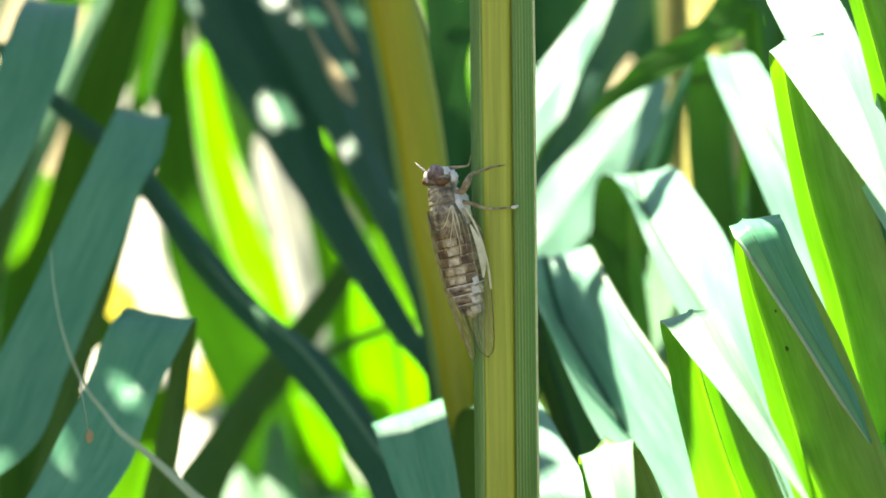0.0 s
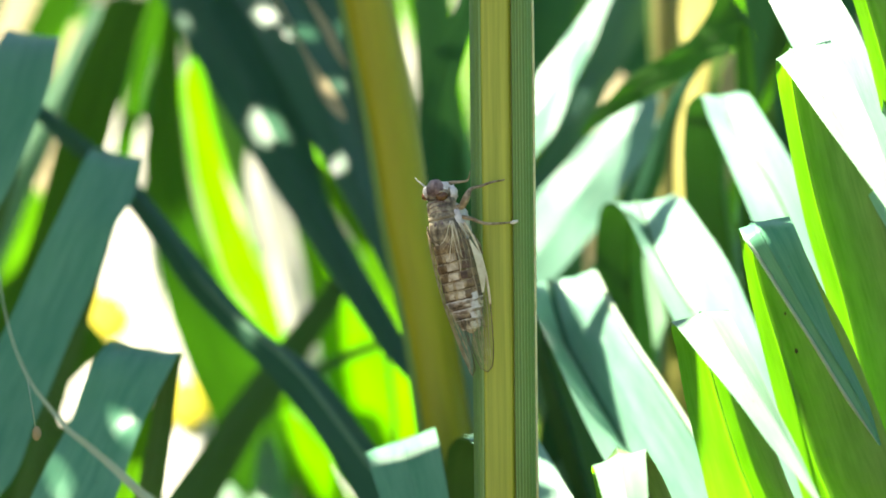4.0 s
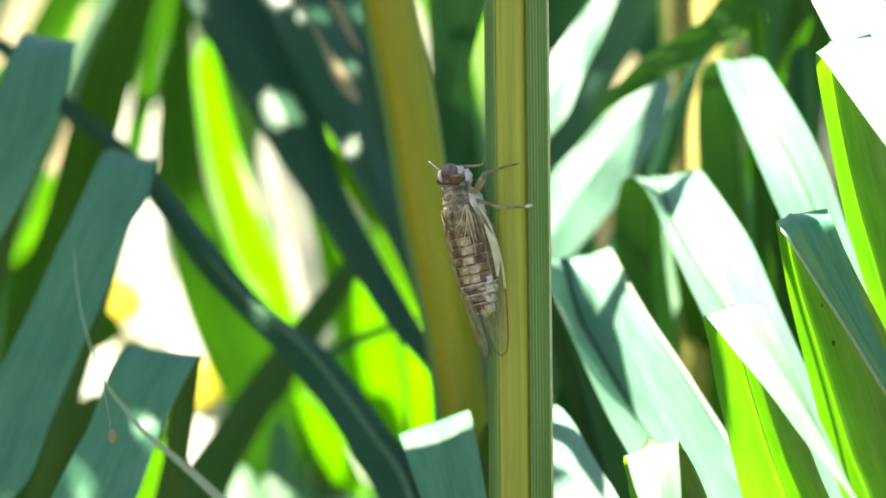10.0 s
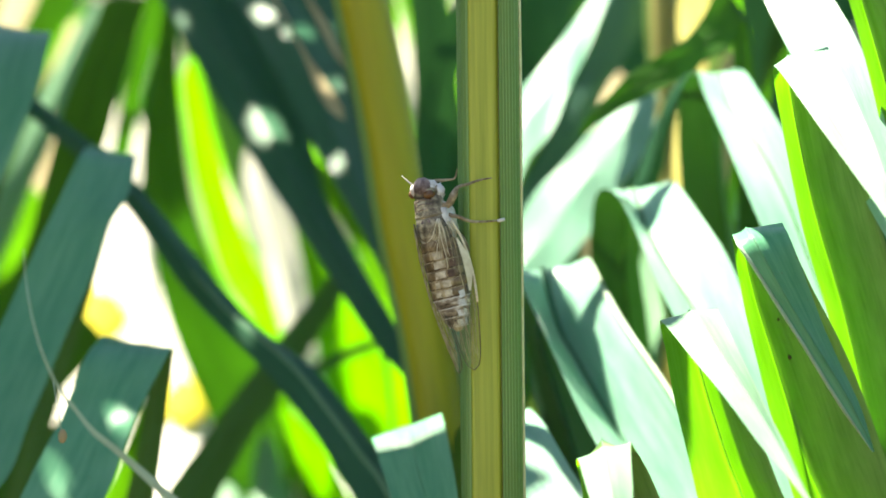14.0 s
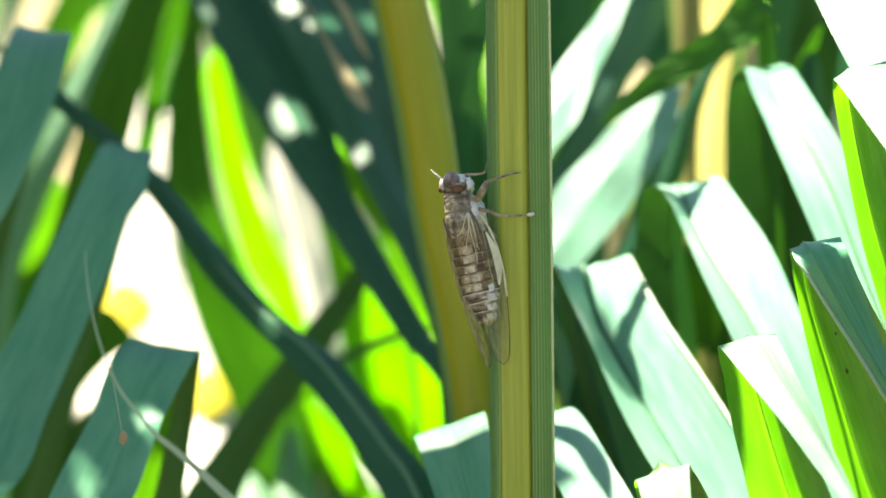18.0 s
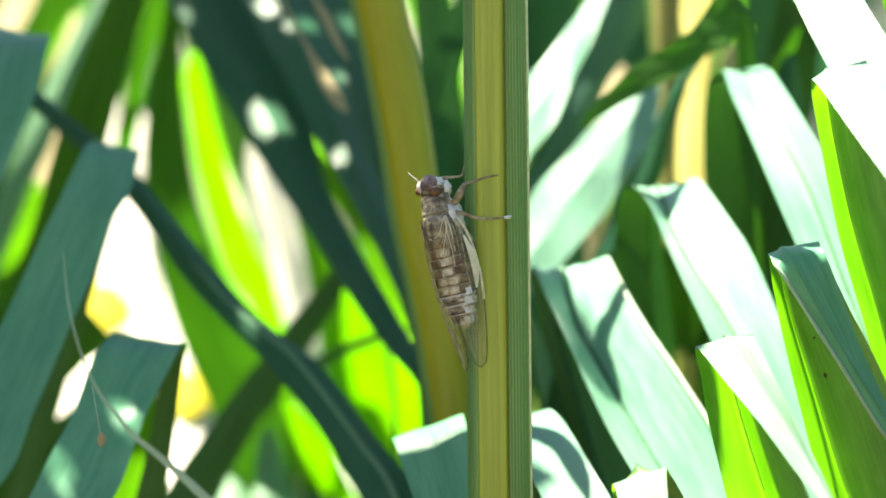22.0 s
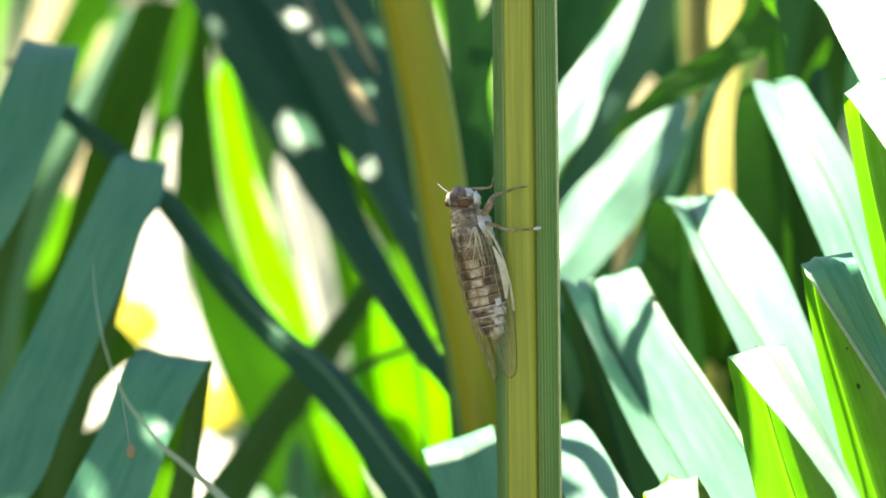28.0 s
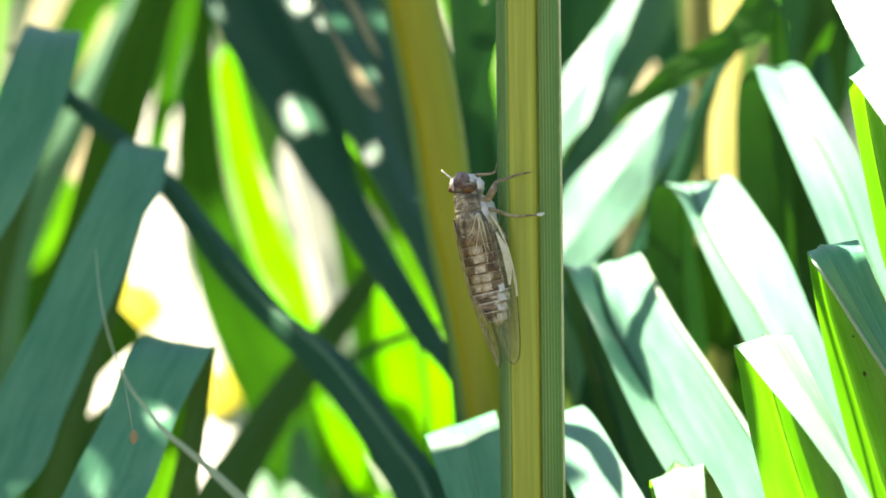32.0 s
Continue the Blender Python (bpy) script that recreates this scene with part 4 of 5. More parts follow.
leaf("dry_leaf", "narrow tan dry leaf tip", LEAF_TAN, "",
     [(-32.3, 126.3, 58.4, -31.9, 126.4, 58.6), (-24.5, 115.0, 42.5, -24.1, 115.2, 42.7), (-20.3, 109.0, 34.1, -19.6, 109.3, 34.5), (-18.2, 105.2, 28.8, -16.3, 105.9, 29.8), (-15.7, 102.4, 24.9, -13.8, 102.9, 25.7), (-13.5, 101.2, 23.4, -13.4, 101.3, 23.5)],
     root=None, keel=0.1, ridge=0.5, rib=True, seed=30)
leaf("dry_leaf", "narrow tan dry leaf tip in the sun", LEAF_TAN, "",
     [(-25.7, 129.6, 57.6, -25.3, 129.7, 57.8), (-20.2, 120.4, 44.6, -19.6, 120.7, 44.9), (-17.8, 116.9, 39.7, -16.6, 117.5, 40.5), (-15.2, 113.4, 34.8, -14.3, 113.8, 35.3), (-13.3, 111.7, 32.4, -13.1, 111.8, 32.5)],
     root=None, keel=0.1, ridge=0.5, rib=True, seed=31)
leaf("dry_leaf", "broad cream dry leaf in the sun", LEAF_CREAM, "",
     [(-24.5, 199.3, -18.4, -19.1, 199.3, -18.4), (-26.6, 201.0, -10.2, -20.7, 201.0, -10.2), (-28.7, 202.6, -2.0, -22.0, 202.6, -2.0), (-31.1, 204.5, 7.3, -24.3, 204.5, 7.3), (-32.8, 206.0, 15.1, -26.8, 206.1, 15.6), (-32.6, 206.9, 19.7, -28.8, 207.0, 20.2), (-31.2, 207.4, 22.0, -30.1, 207.4, 22.0)],
     root=(20, 60), keel=0.15, seed=32)
leaf("reed_leaf", "young leaf glowing yellow-green against the light", LEAF_GLOW, "",
     [(-28.2, 254.9, -21.2, -21.2, 254.9, -21.2), (-31.5, 249.6, -13.7, -24.7, 250.0, -14.2), (-37.5, 243.3, -4.7, -28.0, 244.7, -6.8), (-40.2, 237.0, 4.3, -32.9, 237.7, 3.3), (-42.8, 229.7, 14.8, -36.5, 229.7, 14.8), (-44.2, 222.4, 25.1, -39.2, 222.4, 25.1), (-44.9, 217.0, 32.8, -40.9, 216.8, 33.1), (-43.5, 214.2, 36.8, -41.9, 214.1, 37.0)],
     root=(20, 60), keel=0.12, seed=33)
leaf("reed_leaf", "broad mid-green leaf in half shade", LEAF_MID, "",
     [(-35.5, 207.7, -50.5, -21.1, 207.7, -50.5), (-38.2, 200.7, -30.7, -26.1, 199.3, -26.6), (-42.8, 197.1, -20.4, -30.1, 196.6, -18.8), (-46.4, 193.5, -10.1, -34.3, 193.5, -10.1), (-48.7, 190.0, 0.1, -38.3, 190.0, 0.1), (-50.2, 186.4, 10.3, -41.5, 186.4, 10.3), (-50.7, 183.6, 18.4, -43.0, 182.9, 20.4), (-49.2, 179.7, 29.4, -43.9, 179.3, 30.4), (-47.6, 176.5, 38.5, -44.0, 176.2, 39.5), (-46.3, 174.1, 45.4, -44.7, 173.7, 46.4)],
     root=(10, 60), keel=0.12, seed=34)
leaf("reed_leaf", "narrow leaf glowing green against the light", LEAF_MID, "",
     [(-77.0, 249.7, -33.9, -72.7, 249.7, -33.9), (-71.6, 239.2, -18.9, -68.0, 239.2, -18.9), (-65.3, 226.7, -0.9, -61.6, 226.7, -0.9), (-59.1, 217.2, 12.6, -56.0, 217.9, 11.5), (-56.2, 208.6, 24.9, -52.5, 209.3, 23.9), (-54.6, 204.3, 31.0, -50.9, 204.3, 31.0), (-52.7, 199.4, 38.1, -48.8, 199.7, 37.6), (-50.9, 194.4, 45.1, -46.8, 194.8, 44.6), (-49.5, 190.3, 51.1, -46.3, 190.6, 50.6)],
     root=(-60, 0), keel=0.12, seed=35)
leaf("reed_leaf", "dark green blurred leaf leaning", LEAF_MID, "",
     [(-76.0, 155.9, -11.8, -66.0, 155.9, -11.8), (-70.1, 149.5, 1.1, -59.7, 149.0, 2.1), (-65.9, 143.1, 13.9, -56.3, 141.6, 16.8), (-62.6, 137.2, 25.6, -53.3, 136.2, 27.5), (-58.4, 131.9, 36.2, -50.4, 131.4, 37.2), (-54.7, 127.6, 44.9, -47.9, 127.6, 44.9)],
     root=(-20, 60), keel=0.12, seed=36)
leaf("reed_leaf", "pale mint blurred strap leaf", LEAF_MINT, "",
     [(-85.5, 181.4, -8.0, -77.4, 181.8, -6.0), (-80.6, 183.8, 4.2, -73.7, 184.1, 5.7), (-74.8, 186.3, 16.4, -68.3, 186.6, 18.2), (-69.6, 188.6, 28.1, -63.7, 188.9, 29.6), (-64.6, 190.6, 37.8, -60.4, 190.8, 38.9), (-60.6, 192.2, 46.0, -57.0, 192.3, 46.5)],
     root=(-20, 60), keel=0.12, seed=37)
leaf("reed_leaf", "wide leaf glowing yellow-green against the light", LEAF_GLOW, "",
     [(-8.9, 241.2, -51.7, 4.9, 241.2, -51.7), (-10.4, 229.9, -35.5, 2.9, 229.9, -35.5), (-13.5, 223.2, -26.0, 1.1, 223.9, -27.0), (-15.0, 216.6, -16.5, -2.0, 218.0, -18.6), (-14.9, 210.7, -8.2, -4.6, 213.6, -12.3), (-13.3, 207.1, -3.0, -9.7, 208.5, -5.1), (-12.3, 205.6, -0.9, -11.5, 205.8, -1.1)],
     root=(30, 60), keel=0.12, seed=38)
leaf("reed_leaf", "leaf glowing yellow-green in the depth", LEAF_GLOW, "",
     [(-19.7, 256.5, -34.0, -9.0, 256.5, -34.0), (-21.8, 247.5, -21.2, -9.9, 247.5, -21.2), (-21.0, 241.5, -12.6, -10.1, 241.9, -13.1), (-17.7, 236.3, -5.1, -10.9, 237.8, -7.3), (-14.8, 234.0, -1.8, -13.1, 234.1, -2.0)],
     root=(30, 60), keel=0.12, seed=39)
leaf("reed_leaf", "leaf glowing green low in the depth", LEAF_GLOW, "",
     [(-18.7, 281.6, -53.2, -6.9, 281.6, -53.2), (-19.4, 268.5, -34.4, -9.1, 269.3, -35.5), (-20.0, 262.4, -25.6, -10.8, 263.1, -26.7), (-18.4, 258.6, -20.3, -12.4, 258.8, -20.5), (-16.0, 256.3, -17.0, -14.5, 256.3, -17.0)],
     root=(30, 60), keel=0.12, seed=40)
leaf("reed_leaf", "green blurred leaf between dark ones", LEAF_HALF, "",
     [(1.2, 207.8, -32.9, 2.7, 207.8, -32.9), (-1.2, 199.0, -18.4, 1.2, 199.0, -18.4), (-6.3, 194.1, -10.1, -1.2, 195.3, -12.2), (-11.0, 188.5, -0.9, -4.7, 189.8, -3.0), (-16.0, 183.1, 8.2, -10.0, 184.9, 5.2), (-20.4, 178.8, 15.3, -15.0, 180.0, 13.3), (-23.4, 176.1, 19.8, -19.6, 176.7, 18.8)],
     root=(30, 60), keel=0.12, seed=41)
leaf("reed_leaf", "blurred leaf glowing yellow-green", LEAF_HALF, "",
     [(-88.7, 233.0, -18.8, -79.2, 233.0, -18.8), (-85.0, 224.6, -8.3, -75.6, 224.6, -8.3), (-80.4, 217.1, 1.1, -73.4, 217.9, 0.1), (-75.3, 210.5, 9.4, -69.6, 212.0, 7.6), (-72.8, 207.4, 13.3, -70.4, 207.7, 12.9)],
     root=(-30, 60), keel=0.12, seed=42)
leaf("reed_leaf", "green blurred leaf behind the bent ones", LEAF_MID, "",
     [(-73.1, 176.9, -42.3, -70.1, 176.9, -42.3), (-70.4, 173.3, -33.1, -67.7, 173.3, -33.1), (-67.5, 170.0, -25.0, -65.1, 170.0, -25.0), (-65.0, 167.6, -19.0, -60.4, 167.8, -19.5), (-62.9, 166.0, -14.9, -55.9, 166.4, -15.9), (-61.2, 164.2, -10.4, -59.4, 164.2, -10.5)],
     root=(-10, 60), keel=0.12, seed=43)
leaf("dry_leaf", "cream dry leaf in the sun", LEAF_CREAM, "",
     [(-71.2, 240.0, -8.3, -66.9, 240.0, -8.3), (-66.4, 245.7, 1.2, -61.5, 245.7, 1.2), (-61.7, 252.1, 11.8, -54.9, 251.8, 11.3), (-60.4, 256.6, 19.3, -53.4, 256.1, 18.5), (-59.1, 260.5, 25.8, -53.5, 260.2, 25.3), (-57.5, 262.8, 29.6, -54.9, 262.6, 29.3)],
     root=(-30, 20), keel=0.12, seed=44)
leaf("dry_leaf", "cream dry leaf leaning in the depth", LEAF_TAN, "",
     [(-80.7, 241.5, 2.2, -73.3, 240.8, 1.2), (-76.0, 251.3, 17.1, -67.4, 250.6, 16.1), (-71.2, 262.6, 34.4, -63.7, 261.9, 33.3), (-67.2, 269.6, 45.4, -62.9, 269.6, 45.4)],
     root=(-30, 60), keel=0.12, ridge=0.5, rib=True, seed=45)
leaf("dry_leaf", "cream dry leaf high in the depth", LEAF_TAN, "",
     [(-86.8, 237.2, 21.2, -79.4, 236.6, 20.1), (-82.2, 248.3, 38.3, -75.8, 247.6, 37.2), (-78.5, 257.9, 53.5, -72.1, 257.9, 53.5)],
     root=(-30, 60), keel=0.12, ridge=0.5, rib=True, seed=46)
leaf("reed_leaf", "blurred green leaf high up", LEAF_MID, "",
     [(-85.7, 219.4, 25.1, -75.4, 220.3, 23.0), (-75.0, 213.2, 39.5, -68.8, 214.1, 37.4), (-68.5, 208.0, 51.7, -61.3, 208.4, 50.7)],
     root=(-30, 60), keel=0.12, ridge=0.5, rib=True, seed=47)
leaf("reed_leaf", "dark shaded leaf slanting up behind", LEAF_GREEN_SHADE, "",
     [(-49.2, 157.6, -48.7, -38.2, 157.6, -48.7), (-39.0, 158.4, -31.8, -31.3, 158.4, -32.8), (-30.9, 159.0, -20.8, -24.3, 158.9, -22.3), (-23.1, 159.5, -10.9, -17.9, 159.4, -12.4), (-17.1, 159.8, -3.4, -13.4, 159.8, -4.4), (-13.6, 160.1, 2.6, -12.2, 160.1, 2.1)],
     root=(20, 60), keel=0.1, seed=48)
leaf("reed_leaf", "narrow dark leaf lying across", LEAF_GREEN_SHADE, "",
     [(-26.3, 156.9, -23.0, -26.1, 156.8, -24.8), (-18.3, 157.1, -18.0, -17.9, 157.0, -20.0), (-11.3, 157.2, -15.0, -10.9, 157.2, -16.6), (-2.4, 157.3, -13.0, -2.2, 157.3, -14.0)],
     root=(20, 60), keel=0.1, seed=49)
bleached = leaf("dry_leaf", "wide sun-bleached dry leaf", LEAF_CREAM, "",
     [(-69.4, 248.3, -51.9, -54.0, 248.3, -51.9), (-69.1, 264.2, -34.2, -53.6, 264.2, -34.2), (-67.9, 283.4, -12.9, -53.7, 283.4, -12.9), (-66.7, 294.1, -1.0, -54.1, 294.1, -1.0), (-63.8, 302.0, 7.8, -55.5, 303.0, 8.9), (-60.7, 307.0, 13.4, -57.7, 307.0, 13.4)],
     root=(-10, 80), keel=0.12, seed=50)
bleached_beside = leaf("dry_leaf", "sun-bleached dry leaf beside a mid-green one", LEAF_CREAM, "",
     [(-52.7, 254.1, -52.1, -37.7, 254.1, -52.1), (-53.8, 270.1, -34.4, -39.2, 270.1, -34.4), (-56.8, 285.4, -17.3, -43.5, 285.4, -17.3), (-58.1, 298.1, -3.2, -48.2, 297.1, -4.3), (-57.6, 306.1, 5.6, -51.4, 305.1, 4.5), (-55.8, 310.6, 10.6, -54.1, 310.1, 10.1)],
     root=(-10, 80), keel=0.12, seed=51)
leaf("dry_leaf", "sun-bleached dry leaf behind the bent leaves", LEAF_CREAM, "",
     [(-78.6, 241.5, -51.7, -62.8, 241.5, -51.7), (-77.2, 253.6, -38.3, -62.8, 253.6, -38.3), (-73.4, 263.9, -26.7, -63.8, 263.9, -26.7), (-71.0, 269.7, -20.4, -65.6, 270.2, -19.8), (-69.0, 272.6, -17.2, -67.4, 272.6, -17.2)],
     root=(-10, 80), keel=0.12, seed=52)
leaf("dry_leaf", "sun-bleached dry leaf low in the depth", LEAF_CREAM, "",
     [(-22.9, 196.9, -50.1, -9.6, 196.9, -50.1), (-21.5, 204.1, -42.1, -12.8, 203.2, -43.1), (-20.6, 209.5, -36.1, -15.9, 208.6, -37.1), (-19.9, 211.8, -33.5, -18.0, 211.4, -34.0)],
     root=(10, 80), keel=0.12, seed=53)
leaf("reed_leaf", "blurred teal leaf behind the stem", LEAF_SHADE, "",
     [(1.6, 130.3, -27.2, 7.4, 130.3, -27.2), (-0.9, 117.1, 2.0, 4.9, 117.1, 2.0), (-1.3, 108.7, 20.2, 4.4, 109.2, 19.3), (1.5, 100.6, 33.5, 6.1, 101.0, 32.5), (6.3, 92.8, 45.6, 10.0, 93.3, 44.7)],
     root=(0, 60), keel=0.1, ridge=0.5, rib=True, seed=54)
leaf("reed_leaf", "blurred green leaf between the stems", LEAF_SHADE, "",
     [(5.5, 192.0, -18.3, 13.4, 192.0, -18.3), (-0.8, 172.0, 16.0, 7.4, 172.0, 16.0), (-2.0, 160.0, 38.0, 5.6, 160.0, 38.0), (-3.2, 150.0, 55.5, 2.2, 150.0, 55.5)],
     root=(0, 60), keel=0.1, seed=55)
leaf("reed_leaf", "soft mid-green leaf beside a glowing one", LEAF_GREEN_SHADE, "",
     [(-24.1, 268.0, -8.5, -15.5, 268.0, -8.5), (-31.9, 258.9, 4.4, -21.3, 258.9, 4.4), (-37.6, 250.0, 17.1, -27.0, 249.3, 18.2), (-42.1, 241.2, 29.7, -33.1, 239.8, 31.8), (-45.4, 234.0, 40.1, -39.3, 233.2, 41.1), (-48.0, 228.2, 48.3, -43.3, 227.5, 49.3)],
     root=(20, 60), keel=0.12, seed=56)

leaf("reed_leaf", "pale mint leaf tip low in the depth", LEAF_MINT, "",
     [(-39.8, 196.9, -50.1, -31.1, 196.9, -50.1), (-38.9, 201.4, -45.1, -32.3, 201.4, -45.1), (-37.5, 204.6, -41.6, -33.4, 204.6, -41.6), (-36.0, 206.1, -39.9, -34.8, 206.1, -39.9)],
     root=(0, 80), keel=0.12, seed=57)
leaf("reed_leaf", "blurred pale mint leaf tip in the sun", LEAF_MINT, "",
     [(-30.2, 200.8, -50.2, -19.9, 200.8, -50.2), (-30.1, 205.3, -45.2, -21.5, 204.4, -46.2), (-28.8, 208.5, -41.7, -24.2, 208.0, -42.2), (-27.3, 209.8, -40.2, -25.7, 209.6, -40.4)],
     root=(0, 80), keel=0.12, seed=58)
leaf("reed_leaf", "narrow pale mint leaf tip in the sun", LEAF_MINT, "",
     [(-29.3, 209.2, -45.4, -24.7, 209.2, -45.4), (-30.9, 215.5, -38.3, -24.8, 215.1, -38.8), (-31.6, 219.6, -33.7, -26.4, 219.2, -34.2), (-30.4, 222.1, -31.0, -28.0, 221.9, -31.2)],
     root=(0, 80), keel=0.12, seed=59)
leaf("reed_leaf", "small pale leaf tip glinting in the depth", LEAF_MINT, "",
     [(-22.5, 199.0, -25.5, -16.8, 199.0, -25.5), (-23.1, 203.6, -20.5, -18.4, 203.1, -21.0), (-22.9, 207.2, -16.4, -19.8, 206.8, -16.9), (-21.9, 209.1, -14.4, -20.9, 208.9, -14.6)],
     root=(0, 80), keel=0.12, seed=60)
leaf("reed_leaf", "small glowing leaf beside a cream one", LEAF_GLOW, "",
     [(-23.9, 256.9, -12.7, -17.5, 256.9, -12.7), (-23.6, 250.2, -3.1, -16.4, 250.5, -3.6), (-23.5, 245.0, 4.3, -18.0, 245.8, 3.1), (-22.8, 240.5, 10.7, -20.7, 240.9, 10.1)],
     root=(20, 60), keel=0.12, seed=63)
leaf("reed_leaf", "green leaf glowing low beside the dark ones", LEAF_GLOW, "",
     [(-21.0, 204.1, -53.4, -9.7, 202.8, -51.3), (-22.9, 197.1, -41.9, -13.5, 197.8, -42.9), (-25.1, 191.5, -32.5, -18.2, 192.1, -33.6), (-26.3, 188.1, -26.9, -23.6, 188.3, -27.2)],
     root=(30, 60), keel=0.12, seed=64)
leaf("reed_leaf", "mid-green leaf low in the depth", LEAF_MID, "",
     [(-34.1, 236.9, -54.7, -23.6, 236.9, -54.7), (-33.4, 233.5, -46.1, -24.4, 233.5, -46.1), (-31.7, 230.1, -37.6, -25.1, 230.3, -38.2), (-29.7, 227.9, -32.4, -27.9, 228.0, -32.6)],
     root=(10, 60), keel=0.12, seed=65)

leaf("reed_leaf", "pale leaf tip glinting between the bent ones", LEAF_MINT, "",
     [(31.9, 132.9, -25.3, 38.5, 126.5, -26.2), (34.7, 136.8, -15.6, 40.6, 130.2, -17.0), (36.7, 139.9, -7.8, 41.5, 133.5, -8.7), (37.8, 142.0, 0.1, 40.8, 137.6, -0.9), (38.6, 141.8, 4.5, 39.4, 141.8, 4.4)],
     root=(0, 60), keel=0.12, seed=66)
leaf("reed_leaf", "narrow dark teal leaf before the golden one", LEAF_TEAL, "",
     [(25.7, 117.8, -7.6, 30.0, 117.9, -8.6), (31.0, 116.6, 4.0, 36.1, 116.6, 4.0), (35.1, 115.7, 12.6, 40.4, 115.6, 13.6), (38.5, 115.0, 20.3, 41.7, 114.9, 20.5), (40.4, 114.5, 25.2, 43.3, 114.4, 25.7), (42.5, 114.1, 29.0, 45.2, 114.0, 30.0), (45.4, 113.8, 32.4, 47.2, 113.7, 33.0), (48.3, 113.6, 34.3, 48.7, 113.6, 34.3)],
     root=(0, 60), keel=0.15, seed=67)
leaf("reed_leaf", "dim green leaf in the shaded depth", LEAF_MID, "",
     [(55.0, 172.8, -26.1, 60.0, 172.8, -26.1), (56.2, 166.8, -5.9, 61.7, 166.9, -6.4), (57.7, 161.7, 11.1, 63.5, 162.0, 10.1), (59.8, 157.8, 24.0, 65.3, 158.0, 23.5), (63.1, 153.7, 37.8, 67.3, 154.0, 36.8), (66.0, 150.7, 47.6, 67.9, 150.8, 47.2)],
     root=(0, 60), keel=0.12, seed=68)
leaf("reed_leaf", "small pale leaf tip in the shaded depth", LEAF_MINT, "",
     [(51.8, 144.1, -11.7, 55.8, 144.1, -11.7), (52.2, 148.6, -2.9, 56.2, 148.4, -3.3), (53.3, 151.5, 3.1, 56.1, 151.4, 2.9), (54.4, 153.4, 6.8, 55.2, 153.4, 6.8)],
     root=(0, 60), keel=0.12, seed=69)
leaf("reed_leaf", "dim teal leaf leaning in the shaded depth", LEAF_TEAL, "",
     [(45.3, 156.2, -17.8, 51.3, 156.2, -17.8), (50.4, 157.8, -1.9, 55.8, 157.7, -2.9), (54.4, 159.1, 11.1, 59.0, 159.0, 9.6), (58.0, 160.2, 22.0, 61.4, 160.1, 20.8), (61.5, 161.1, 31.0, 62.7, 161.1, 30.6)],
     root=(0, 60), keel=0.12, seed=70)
leaf("reed_leaf", "pale leaf beside the stem foot in the depth", LEAF_MINT, "",
     [(19.3, 106.5, -36.3, 23.5, 100.3, -36.7), (19.0, 110.3, -26.8, 22.9, 104.0, -27.4), (18.1, 113.4, -19.2, 21.5, 107.1, -19.6), (17.2, 114.8, -12.9, 19.3, 110.7, -13.2), (16.8, 114.2, -9.5, 17.3, 114.2, -9.5)],
     root=(0, 60), keel=0.12, seed=71)

leaf("reed_leaf", "broad dark teal leaf between darker ones", LEAF_TEAL, "",
     [(-7.1, 139.5, -17.6, -6.3, 139.5, -17.6), (-14.2, 149.5, -0.9, -12.7, 149.2, -1.4), (-19.3, 156.6, 11.0, -17.1, 156.3, 10.5), (-23.6, 162.3, 20.6, -19.4, 161.7, 19.6), (-29.2, 169.9, 33.2, -21.0, 169.6, 32.7), (-36.8, 177.9, 46.6, -27.2, 178.3, 47.1), (-39.4, 181.0, 51.7, -30.8, 181.4, 52.3)],
     root=(20, 40), keel=0.12, seed=72)
# added for the sunlit side of the olive-gold stem
leaf("dry_leaf", "blurred straw-yellow strap added as lit side of the gold stem", LEAF_STRAW, "",
     [(41.6, 116.3, -11.5, 46.4, 116.3, -11.5), (42.5, 123.0, 2.0, 47.6, 123.0, 2.0), (42.8, 127.4, 10.8, 47.7, 127.4, 10.8), (43.0, 129.8, 15.7, 47.7, 129.8, 15.7), (43.7, 133.8, 23.6, 47.8, 133.8, 23.6), (45.1, 136.3, 28.5, 48.5, 136.3, 28.5), (45.5, 138.5, 33.0, 49.1, 138.5, 33.0), (44.6, 140.7, 37.5, 49.3, 140.7, 37.5), (44.2, 142.7, 41.4, 49.7, 142.7, 41.4), (44.6, 145.7, 47.5, 50.1, 145.7, 47.5)],
     root=(0, 40), keel=0.06, seed=73)
leaf("dry_leaf", "small dry tan leaf in the depth", LEAF_TAN, "",
     [(29.6, 139.8, 23.7, 31.0, 139.7, 23.5), (30.3, 141.3, 26.7, 32.4, 141.1, 26.3), (31.0, 142.3, 28.6, 34.1, 142.2, 28.4), (32.2, 143.4, 30.8, 34.8, 143.2, 30.4), (33.3, 144.0, 32.0, 34.1, 144.0, 32.0)],
     root=(0, 60), keel=0.1, seed=74)
leaf("reed_leaf", "small leaf glowing green in the shaded depth", LEAF_GLOW, "",
     [(57.4, 182.9, 31.5, 58.6, 182.9, 31.5), (55.8, 179.4, 36.5, 56.8, 179.4, 36.5), (53.9, 177.1, 39.9, 58.0, 177.4, 39.5), (53.2, 174.9, 42.9, 56.7, 175.3, 42.5), (53.7, 171.8, 47.4, 55.9, 171.8, 47.4)],
     root=(0, 60), keel=0.12, seed=75)
